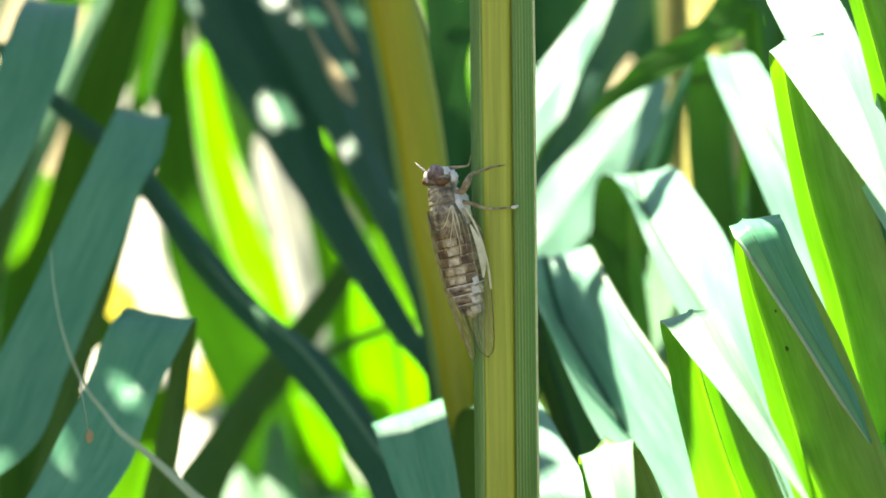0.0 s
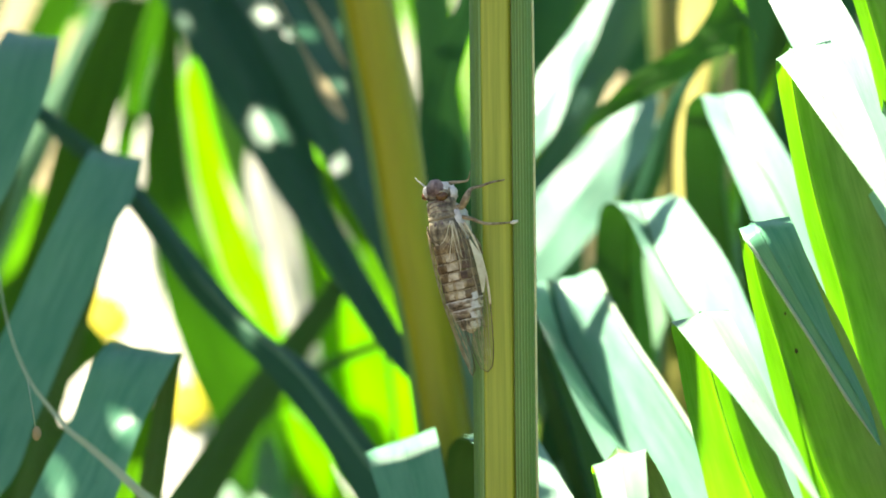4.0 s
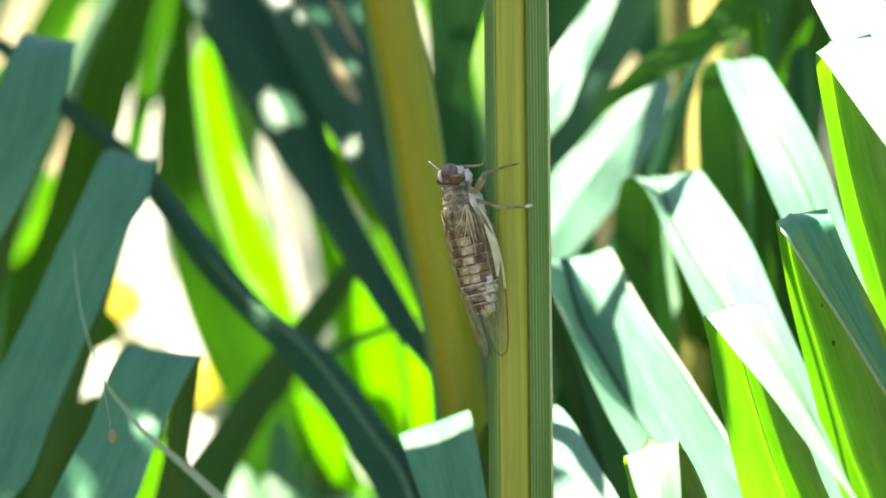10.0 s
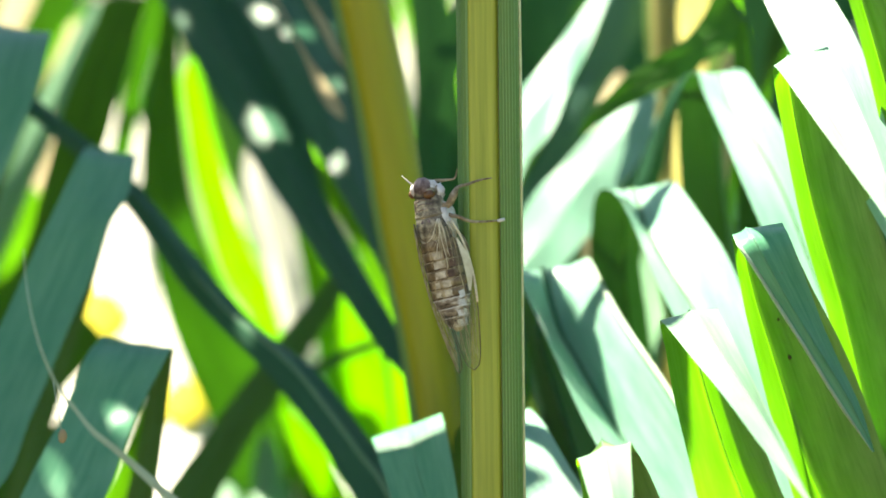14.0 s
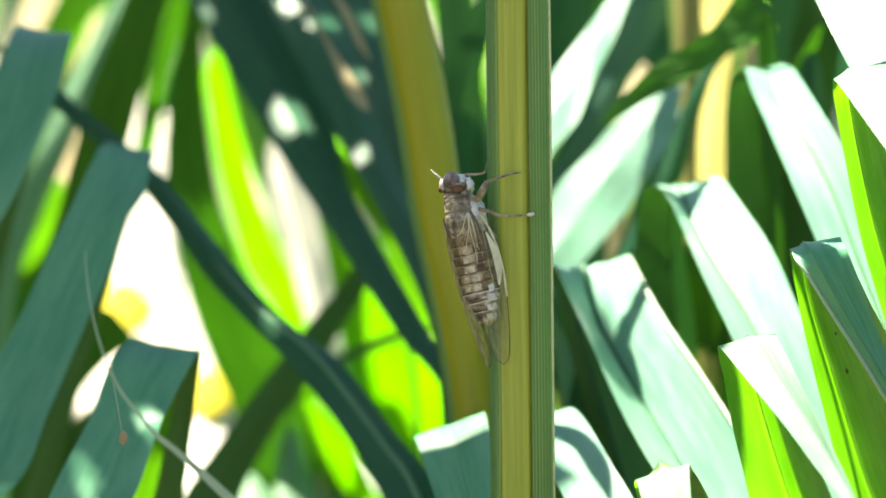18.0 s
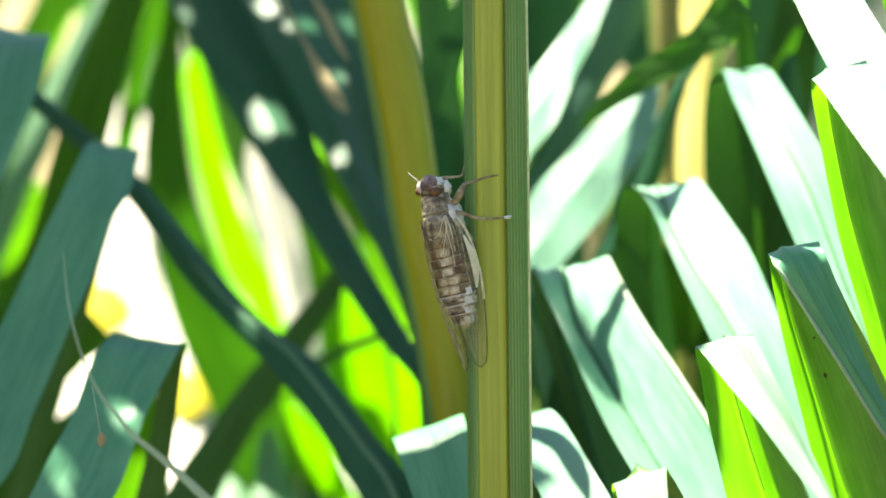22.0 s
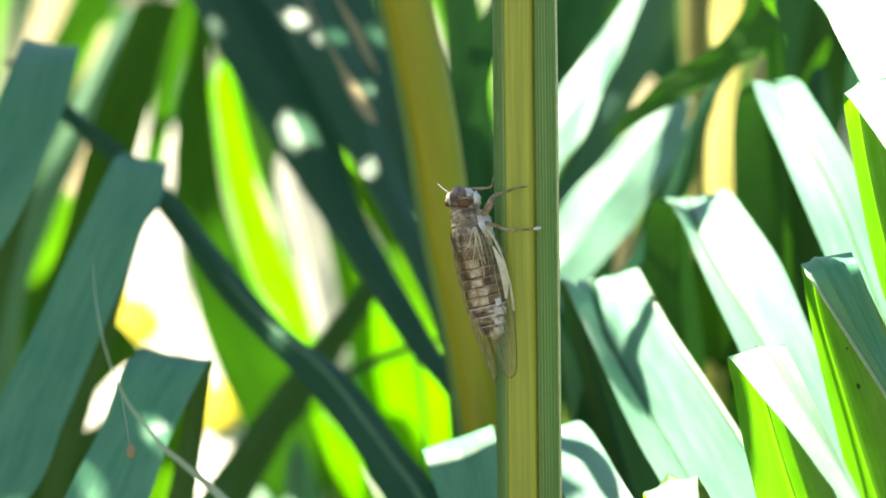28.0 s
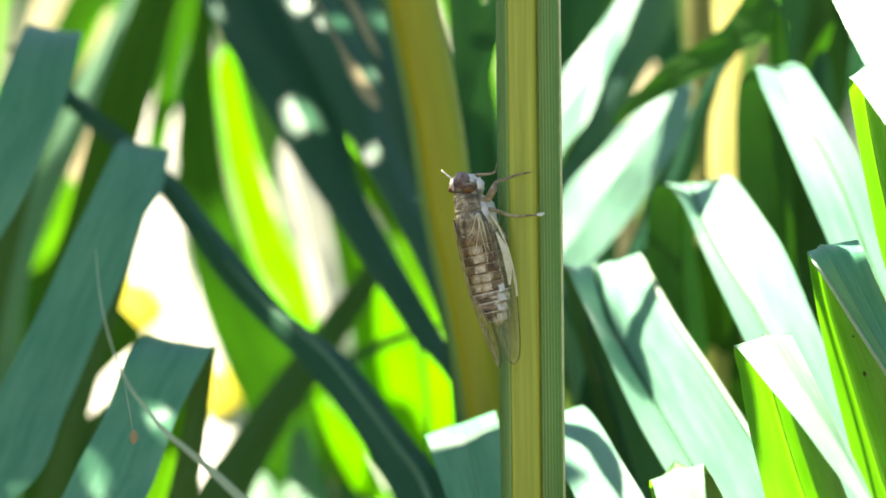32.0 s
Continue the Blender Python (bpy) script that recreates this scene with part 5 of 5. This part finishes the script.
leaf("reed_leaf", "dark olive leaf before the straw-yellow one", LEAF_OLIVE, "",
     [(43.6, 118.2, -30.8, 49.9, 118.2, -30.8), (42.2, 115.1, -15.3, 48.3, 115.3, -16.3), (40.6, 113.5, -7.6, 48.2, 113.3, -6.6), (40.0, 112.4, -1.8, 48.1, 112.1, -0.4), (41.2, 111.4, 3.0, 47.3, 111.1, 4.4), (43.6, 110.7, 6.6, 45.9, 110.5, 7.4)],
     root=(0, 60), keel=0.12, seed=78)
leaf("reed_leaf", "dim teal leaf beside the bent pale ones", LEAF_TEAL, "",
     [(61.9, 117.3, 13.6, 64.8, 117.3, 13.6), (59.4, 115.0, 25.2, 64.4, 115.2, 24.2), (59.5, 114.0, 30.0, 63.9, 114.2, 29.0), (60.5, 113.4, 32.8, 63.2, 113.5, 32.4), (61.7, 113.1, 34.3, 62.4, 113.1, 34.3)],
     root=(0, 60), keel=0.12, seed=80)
leaf("reed_leaf", "pale mint leaf tip low among green ones", LEAF_MINT, "",
     [(-31.0, 180.7, -52.5, -22.7, 180.7, -52.5), (-31.0, 189.6, -42.7, -24.3, 188.7, -43.7), (-30.8, 195.0, -36.7, -25.8, 193.9, -37.9), (-30.1, 198.1, -33.2, -27.1, 197.7, -33.7), (-29.0, 199.8, -31.3, -28.3, 199.6, -31.5)],
     root=(0, 60), keel=0.12, seed=81)
leaf("reed_leaf", "small pale mint leaf tip low among green ones", LEAF_MINT, "",
     [(-31.0, 189.4, -52.9, -19.8, 189.4, -52.9), (-29.9, 195.6, -45.9, -22.1, 195.2, -46.4), (-29.1, 199.2, -42.0, -23.8, 198.7, -42.6), (-27.6, 201.0, -40.0, -25.6, 200.9, -40.2)],
     root=(0, 60), keel=0.12, seed=82)
leaf("reed_leaf", "green blurred leaf low behind the bent ones", LEAF_GREEN_SHADE, "",
     [(-75.8, 170.9, -52.2, -63.7, 170.9, -52.2), (-72.6, 166.8, -42.0, -62.0, 166.4, -41.0), (-68.9, 163.6, -33.9, -59.3, 162.7, -31.9), (-65.3, 161.7, -29.4, -58.3, 160.9, -27.3), (-62.3, 160.8, -27.0, -59.3, 160.5, -26.3)],
     root=(0, 60), keel=0.12, seed=76)
leaf("reed_leaf", "blurred green leaf low between the bent ones", LEAF_HALF, "",
     [(-63.4, 197.2, -53.2, -49.6, 197.2, -53.2), (-59.4, 191.3, -44.8, -49.1, 190.6, -43.7), (-55.0, 185.5, -36.5, -47.9, 184.1, -34.4), (-52.5, 181.2, -30.3, -46.9, 179.8, -28.2), (-51.1, 178.3, -26.2, -47.4, 177.6, -25.1)],
     root=(0, 60), keel=0.12, seed=77)

for thing, spot, wide, tall in ((bleached, Vector((-61.9, 275.0, -11.4)), 5.6, 7.0), (bleached_beside, Vector((-45.4, 274.0, -27.6)), 4.8, 6.0)):
    patch = ball(wide, 1.2, tall, (0, 0, 0), 16, 0.3)
    bmesh.ops.rotate(patch, verts=patch.verts, matrix=Euler((radians(-42), 0, 0)).to_matrix())
    bmesh.ops.translate(patch, verts=patch.verts, vec=(MID + spot * MM) - thing.location)
    part("yellowed_patch", patch, YELLOW, thing, "yellowed patch of the leaf")

husk_line = [(MID + Vector(p) * MM) - grass.location for p in ((-51.3, -18.0, -20.4), (-50.6, -18.6, -24.2), (-50.0, -19.0, -27.8))]
part("husk_stalk", tube(husk_line, 0.09 * MM, 5), LEAF_GRASS, grass, "hair-thin stalk")
husk = ball(0.7, 0.5, 1.1, (0, 0, 0), 12, 0.2)
bmesh.ops.translate(husk, verts=husk.verts, vec=(MID + Vector((-49.8, -19.0, -28.7)) * MM) - grass.location)
part("seed_husk", husk, LEAF_TAN, grass, "small tan seed husk")
for place, size in (((60.98, 8.76, -13.65), 0.17), ((62.90, 11.61, -19.46), 0.3)):
    speck = ball(size, 0.12, size * 2.0, (0, 0, 0), 10, 0.4)
    bmesh.ops.translate(speck, verts=speck.verts, vec=(MID + Vector(place) * MM) - speckled.location)
    part("brown_speck", speck, DARKMARK, speckled, "rust-brown speck")


# ---- unseen leaves added overhead to shape the light, and far reeds ----
# spots kept sunlit by cutting gaps in the added leaves along the sun
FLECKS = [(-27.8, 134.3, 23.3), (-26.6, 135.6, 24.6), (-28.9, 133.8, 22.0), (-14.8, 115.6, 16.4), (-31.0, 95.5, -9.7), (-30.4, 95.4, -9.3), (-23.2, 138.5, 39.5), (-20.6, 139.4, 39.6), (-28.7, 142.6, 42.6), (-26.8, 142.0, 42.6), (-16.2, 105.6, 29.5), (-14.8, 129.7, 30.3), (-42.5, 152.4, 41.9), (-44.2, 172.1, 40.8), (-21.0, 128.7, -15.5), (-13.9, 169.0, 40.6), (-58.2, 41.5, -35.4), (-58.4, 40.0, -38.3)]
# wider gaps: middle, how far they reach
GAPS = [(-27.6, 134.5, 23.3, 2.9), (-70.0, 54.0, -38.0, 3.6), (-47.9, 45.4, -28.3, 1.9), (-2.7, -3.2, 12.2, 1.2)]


def shade_leaves():
    """Unseen leaves added on one side for shade; gaps are cut for small sun flecks."""
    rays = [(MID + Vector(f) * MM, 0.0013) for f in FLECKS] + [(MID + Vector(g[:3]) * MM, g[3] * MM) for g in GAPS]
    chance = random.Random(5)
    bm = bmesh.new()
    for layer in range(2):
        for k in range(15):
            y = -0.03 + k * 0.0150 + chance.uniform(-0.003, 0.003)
            # ends are trimmed so that chosen leaves below stay lit
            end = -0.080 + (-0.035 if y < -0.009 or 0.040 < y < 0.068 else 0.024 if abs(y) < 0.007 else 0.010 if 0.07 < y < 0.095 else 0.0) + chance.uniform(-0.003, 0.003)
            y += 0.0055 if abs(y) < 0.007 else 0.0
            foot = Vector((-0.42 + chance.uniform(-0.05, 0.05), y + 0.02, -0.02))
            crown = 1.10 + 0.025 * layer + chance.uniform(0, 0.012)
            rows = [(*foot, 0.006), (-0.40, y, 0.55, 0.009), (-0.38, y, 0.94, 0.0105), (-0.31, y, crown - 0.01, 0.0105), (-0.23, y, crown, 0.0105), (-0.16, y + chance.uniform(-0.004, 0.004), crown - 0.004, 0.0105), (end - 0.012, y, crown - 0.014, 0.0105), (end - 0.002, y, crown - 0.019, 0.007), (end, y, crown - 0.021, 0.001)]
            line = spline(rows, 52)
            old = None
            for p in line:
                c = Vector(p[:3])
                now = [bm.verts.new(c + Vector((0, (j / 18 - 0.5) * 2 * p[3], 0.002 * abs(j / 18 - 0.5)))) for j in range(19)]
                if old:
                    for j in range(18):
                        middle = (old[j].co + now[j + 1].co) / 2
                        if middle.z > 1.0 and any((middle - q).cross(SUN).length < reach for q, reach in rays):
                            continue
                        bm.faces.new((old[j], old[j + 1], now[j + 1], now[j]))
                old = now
    ob = part("added_shade_leaves", bm, LEAF_SHADE)
    tagged(ob, "unseen strap leaves added overhead for shade, with gaps cut in", "leaves", kind="stuff")


shade_leaves()


def arching(rows):
    """An unseen narrow leaf, added above the view from the side to throw a narrow shadow: rows of place and half width
    in millimetres about MID.
    """
    x, y, z, w = rows[0]
    rows = [(-430, y + 20, -920, 3.0), (-420, y + 20, -300, 4.0), (-370, y + 16, 160, 4.0), (-230, y + 12, 215, 3.0), (x - 60, y + 8, z + 60, min(w, 1.6))] + rows
    line = spline([[v * MM for v in r] for r in rows], 8)
    base = MID + Vector(line[0][:3])
    rings = []
    for k, p in enumerate(line):
        ahead = Vector(line[min(k + 1, len(line) - 1)][:3]) - Vector(line[max(k - 1, 0)][:3])
        across = ahead.cross(Vector((0, 0, 1))).normalized()
        rings.append([MID + Vector(p[:3]) - base + across * p[3] * u + Vector((0, 0, 0.12 * p[3] * abs(u))) for u in (-1, -0.5, 0, 0.5, 1)])
    thing = tagged(new("reed_leaf"), "unseen narrow leaf added above to cast a shadow", "leaf", "strap leaves of the reed bed")
    thing.location = base
    part("blade", sheet(rings), LEAF_SHADE, thing)
    part("midrib", tube([ring[2] for ring in rings], [max(0.00003, min(0.0002, 0.12 * p[3])) for p in line], 5), LEAF_SHADE, thing, "slender midrib")


# each is placed so that its shadow lands on a chosen leaf
arching([(-9, 82, 62, 0.8), (-8, 75, 62, 1.2), (-9.7, 70.5, 62, 1.4), (-9, 68, 62, 2.0), (-5, 67.3, 62, 1.8), (-2.3, 66.7, 62, 1.2), (1.7, 65.6, 61, 1.2), (4, 65, 60, 0.1)])
arching([(-9.5, 57, 62, 1.1), (-8.5, 60, 62, 1.2), (-6, 65, 62, 1.4), (-5, 67, 61, 0.5)])
arching([(19.2, 82.5, 63, 1.6), (15.2, 78, 62, 2.3), (10.5, 73, 60, 1.8), (8, 70, 58, 0.1)])
arching([(34.0, 94, 63, 0.7), (40, 87, 62, 0.8), (47.5, 80, 60, 0.6), (50, 77, 58, 0.1)])
arching([(-101, 43.5, 200, 4.0), (-95, 43.3, 199, 4.2), (-88, 43.1, 196, 3.0), (-80, 42.8, 192, 0.2)])
arching([(20, 20, 64, 0.8), (24.5, 8, 63, 0.7), (27.5, -4, 62, 2.6), (30.5, -8.5, 61, 3.0), (33, -12, 60, 0.2)])
arching([(-40, 52, 66, 1.5), (-23.5, 47, 62, 2.2), (-20, 44.5, 62, 2.2), (-18.5, 38.5, 61, 1.8), (-18, 34, 59, 0.1)])


def far_reeds(name, label, material, count, box, seed, fan=True):
    """A thicket of upright and leaning leaves in the depth."""
    chance = random.Random(seed)
    bm = bmesh.new()
    uv = bm.loops.layers.uv.new("UVMap")
    for n in range(count):
        y = chance.uniform(box[2], box[3])
        x = chance.uniform(box[0], box[1]) * (1.2 + y if fan else 1.0)
        tall = chance.uniform(0.95, 1.45)
        lean, sink = chance.uniform(-0.35, 0.35), chance.uniform(-0.2, 0.2)
        wide = chance.uniform(0.006, 0.013)
        turn = chance.uniform(-0.9, 0.9)
        across = Vector((math.cos(turn), math.sin(turn), 0)) * wide
        old = None
        for k in range(15):
            s = k / 14
            c = Vector((x + lean * (s - 0.62) + 0.12 * lean * s * s, y + sink * s * s, -0.02 + tall * (s - 0.12 * s * s * s)))
            w = across * max(0.03, (1 - s ** 4)) * (0.6 + 0.4 * min(1, 3 * s))
            now = [bm.verts.new(c - w), bm.verts.new(c + Vector((0, -0.0015, 0))), bm.verts.new(c + w)]
            if old:
                for j in range(2):
                    face = bm.faces.new((old[j], old[j + 1], now[j + 1], now[j]))
                    for loop, q in zip(face.loops, ((j, k - 1), (j + 1, k - 1), (j + 1, k), (j, k))):
                        loop[uv].uv = (q[0] / 2, q[1] * 0.9)
            old = now
    tagged(part(name, bm, material), label, "reeds", kind="stuff")


far_reeds("far_reeds", "dense green reeds in the shaded depth", LEAF_SHADE, 520, (-0.11, 0.12, 0.58, 1.4), 3)
far_reeds("far_dry_reeds", "sun-bleached dry reeds in the depth", LEAF_CREAM, 90, (-0.09, 0.0, 0.56, 0.7), 8)
far_reeds("far_reeds", "sunlit young reeds in the depth", LEAF_GLOW, 45, (-0.09, -0.02, 0.52, 0.62), 9)
far_reeds("far_reeds", "dense reed bed standing to one side", LEAF_SHADE, 2200, (-3.2, -0.85, -1.0, 3.5), 12, False)
far_reeds("far_reeds", "dense reed bed on the other side", LEAF_SHADE, 2200, (0.55, 3.2, -1.0, 3.5), 13, False)
far_reeds("far_reeds", "dense reed bed closing the depth", LEAF_SHADE, 1800, (-1.2, 1.2, 1.35, 3.5), 14, False)


# ---- wind ----
SWAY = {
    "R1": [(0, -7.92, 3.69), (1, -5.45, 2.02), (2, -6.42, 5.1), (5, -4.05, 4.75), (6, -2.64, 4.31), (7, -4.49, 5.54), (8, -7.65, 10.64), (9, -1.23, 2.55), (10, -1.23, 3.25), (11, -5.37, 6.86), (12, -6.07, 3.17), (13, -8.09, 4.22), (14, -5.54, 3.78), (16.5, -0.18, 2.11), (17, -1.23, 1.76), (18, -0.09, 0.35), (19, 0, -0), (20, 0.09, -0.18), (21, -0.18, 0.35), (22, -0.09, 0.62), (23, -0.09, 0.62), (24, 0, 0.35), (25, 0.26, -0.18), (25.5, 0.18, -0.09), (27.5, 0.09, 0.53), (28, 0.35, 0.26), (29, 0.35, 0.44), (30, 0.62, 0.44), (31, 0.88, -0), (32, 0.7, 0.44)],
    "R2": [(0, -7.48, 3.25), (1, -4.84, 2.82), (2, -5.45, 5.81), (5, -3.34, 5.01), (6, -2.11, 4.75), (7, -3.78, 5.72), (8, -6.33, 11.08), (9, -0.62, 2.55), (10, -0.79, 3.87), (11, -4.75, 6.6), (12, -5.01, 1.23), (13, -7.04, 2.2), (14, -5.37, 4.22), (16.5, -0.26, 1.94), (17, -0.97, 2.2), (18, -0.18, 0.7), (19, 0, -0), (20, 0.09, -0), (21, -0.26, 0.53), (22, -0.18, 0.26), (23, 0, 0.44), (24, 0.18, 0.26), (25, 0.18, -0), (25.5, 0.26, 0.18), (27.5, 0.09, 0.18), (28, 0.35, 0.44), (29, 0.35, 0.09), (30, 0.62, 0.26), (31, 0.97, -0.26), (32, 0.88, 0.09)],
    "R3": [(0, -6.77, 3.52), (1, -5.19, 4.22), (2, -5.45, 6.51), (5, -2.64, 5.45), (6, -2.29, 6.07), (7, -3.25, 4.84), (8, -5.28, 10.91), (9, -0.62, 3.43), (10, -0.62, 4.05), (11, -3.78, 6.42), (12, -5.19, 3.25), (13, -5.89, 2.2), (14, -5.1, 5.81), (16.5, 0.09, 1.94), (17, -1.23, 2.38), (18, 0.09, 0.53), (19, 0, -0), (20, 0.18, -0.09), (21, -0.18, 0.7), (22, -0.09, 0.7), (23, 0.09, 0.7), (24, 0.09, 0.44), (25, 0.26, -0), (25.5, 0.18, 0.18), (27.5, 0.26, 0.44), (28, 0.35, 0.97), (29, 0.44, 0.7), (30, 0.62, 0.79), (31, 0.88, 0.35), (32, 0.88, 0.44)],
    "R4": [(0, -6.51, 3.52), (1, -4.49, 2.64), (2, -4.84, 4.75), (5, -2.29, 4.4), (6, -2.11, 4.57), (7, -2.9, 5.28), (8, -4.05, 8.27), (9, -0.26, 2.38), (10, -0.18, 3.25), (11, -3.17, 4.31), (12, -5.28, 3.69), (13, -5.28, 0.26), (14, -5.19, 5.37), (16.5, -0.09, 1.76), (17, -0.97, 0.97), (18, 0, 0.79), (19, 0, -0), (20, 0.44, -0.35), (21, -0.26, 0.7), (22, -0.18, 0.44), (23, 0.18, 0.35), (24, 0, -0), (25, 0.26, 0.18), (25.5, 0.18, 0.09), (27.5, -0.09, 0.35), (28, 0.09, 0.97), (29, 0.18, 0.7), (30, 0.35, 0.79), (31, 0.62, 0.53), (32, 0.62, 0.62)],
    "L1": [(0, 4.4, 4.84), (1, 5.1, 1.58), (2, 2.46, 1.67), (5, 0.88, -1.32), (6, -0.18, -5.1), (7, -0.97, -5.01), (8, -1.5, -1.41), (9, 0.26, -2.02), (10, 1.58, -2.46), (11, -0.97, 0.53), (12, 0.26, 1.94), (13, 1.41, 1.14), (14, 0.79, 0.97), (16.5, -0.09, 2.02), (17, 0.09, 1.58), (18, -0.44, 0.18), (19, 0, -0), (20, 0.18, 1.14), (21, 0.53, 0.88), (22, 0.79, 0.7), (23, 0.53, 0.97), (24, 0.62, 0.97), (25, 0.79, 0.7), (25.5, 0.53, 0.7), (27.5, 0.79, 0.62), (28, 0.7, 0.53), (29, 0.62, 0.53), (30, 0.79, 0.53), (31, 0.79, 0.53), (32, 0.62, 0.35)],
    "L2": [(0, 1.06, 4.13), (1, 2.11, 1.94), (2, 0.88, 2.46), (5, -0.09, -1.85), (6, 1.14, -5.19), (7, -1.14, -5.1), (8, -2.29, -3.25), (9, 0, -1.23), (10, 1.06, -2.11), (11, -0.35, -0), (12, 0.7, 1.85), (13, -0.7, 1.06), (14, -0.97, 1.76), (16.5, -0.18, 2.29), (17, -0.18, 1.67), (18, -0.53, -0), (19, 0, -0), (20, -0.26, 1.76), (21, -0.26, 1.23), (22, 0.35, 1.32), (23, 0.35, 1.5), (24, 0.26, 1.5), (25, 0.44, 1.06), (25.5, 0.35, 1.06), (27.5, -0.09, 0.62), (28, 0, 0.62), (29, -0.09, 0.53), (30, 0.09, 0.62), (31, 0.09, 0.35), (32, 0.09, 0.35)],
    "M0": [(0, -4.13, 1.06), (1, -3.34, -2.2), (2, -3.96, -1.67), (5, -2.29, -3.34), (6, -0.97, -1.85), (7, -3.08, -4.4), (8, -1.76, -2.11), (9, 0.26, -1.41), (10, -3.08, -0.09), (11, -2.73, 0.7), (12, -4.57, 0.79), (13, -3.96, -0), (14, -3.78, 0.7), (16.5, 0, 0), (32, 0, 0)],
    "M1": [(0, -5.28, 0.62), (1, -5.28, -0.44), (2, -6.16, 0.53), (5, -1.14, -2.02), (6, -0.35, -0.97), (7, -2.2, -3.52), (8, -1.76, -2.55), (9, 0.26, -0.53), (10, -1.94, -0.09), (11, -1.85, 1.32), (12, -3.69, 1.23), (13, -4.13, 0.44), (14, -3.61, 0.7), (16.5, 0, 0), (32, 0, 0)],
    "M2": [(0, -4.29, 0.42), (1, -4.22, -0.18), (2, -4.9, 0.79), (5, -0.22, -1.5), (6, 0.37, -0.64), (7, -1.65, -3.06), (8, -1.23, -1.76), (9, 0.53, -0.33), (10, -1.54, -0.22), (11, -1.72, 1.23), (12, -3.03, 1.03), (13, -3.21, 0.37), (14, -2.62, 0.84), (16.5, 0, 0), (32, 0, 0)],
    "C1": [(0, -4.66, 1.06), (1, -5.28, 0), (2, -5.98, 0.53), (5, -2.29, -1.58), (6, -0.44, -0.53), (7, -3.61, -2.64), (8, -3.52, -1.23), (9, 0, -0.09), (10, -0.88, -0.97), (11, -2.11, 1.14), (12, -3.08, 0.79), (13, -3.25, -0.44), (14, -2.99, 1.14), (16.5, 0, 0), (32, 0, 0)],
    "L0": [(0, 3.78, 3.69), (1, 4.84, 2.2), (2, 3.08, 1.85), (5, 1.06, -1.14), (6, -0.79, -5.1), (7, -1.32, -4.4), (8, -2.46, -1.5), (9, -0.44, -1.14), (10, 2.46, -2.55), (11, -0.79, 0.7), (12, 0.88, 1.67), (13, 0.88, 0.7), (14, 0.53, 1.58), (16.5, 0, 0), (32, 0, 0)],
    "T": [(0, -3.08, -0.7), (1, -7.48, 1.32), (2, -10.12, 3.34), (5, -9.06, 1.67), (6, -6.07, 1.23), (7, -7.74, -0.26), (8, -9.24, 2.73), (9, -1.5, 0.79), (10, -0.18, -0.97), (11, -2.73, 0.7), (12, -3.25, -0.09), (13, -4.57, -0), (14, -5.54, 1.58), (16.5, 0, 0), (32, 0, 0)],
    "Y": [(0, 0.44, 0), (1, -0.88, 0), (2, -1.76, 0), (5, -1.58, -0), (6, -1.67, -0), (7, -0.7, -0), (8, -3.08, -0), (9, -1.32, -0), (10, -0.62, -0), (11, -1.85, -0), (12, -1.5, -0), (13, -0.62, -0), (14, -2.11, -0), (16.5, 0, 0), (32, 0, 0)],
    "S": [(0, 0.09, 0.44), (1, 0, -0.53), (2, 0.44, 0.97), (2.5, 0.97, 0.53), (4.5, 1.67, 0.62), (5, 2.11, 0.35), (6, 1.23, 0.62), (7, 0.18, -0.18), (8, 0.97, 1.85), (9, 1.23, 0.44), (10, 1.67, 0.35), (11, -0.7, 1.5), (12, -0.88, 1.23), (13, -0.62, -0), (14, -0.35, 0.7), (14.5, -0.09, 1.23), (16.5, 0.35, 1.41), (17, 0, 1.23), (18, 0.44, 0.26), (19, 0, -0), (20, 0.35, 0.26), (21, 0.35, 0.09), (22, 0.26, 0.09), (23, 0.26, 0.18), (24, 0.35, 0.09), (25, 0.26, -0.09), (25.5, 0.18, 0.09), (27.5, 0.26, -0), (28, 0.26, 0.18), (29, 0.26, 0.09), (30, 0.44, 0.09), (31, 0.35, -0.09), (32, 0.35, 0.09)],
}


def motions():
    for thing, kind in SWAYING:
        rest = thing.matrix_basis.copy()
        walk(thing, [(t, Matrix.Translation((x * MM, 0, z * MM)) @ rest) for t, x, z in SWAY[kind]])


motions()
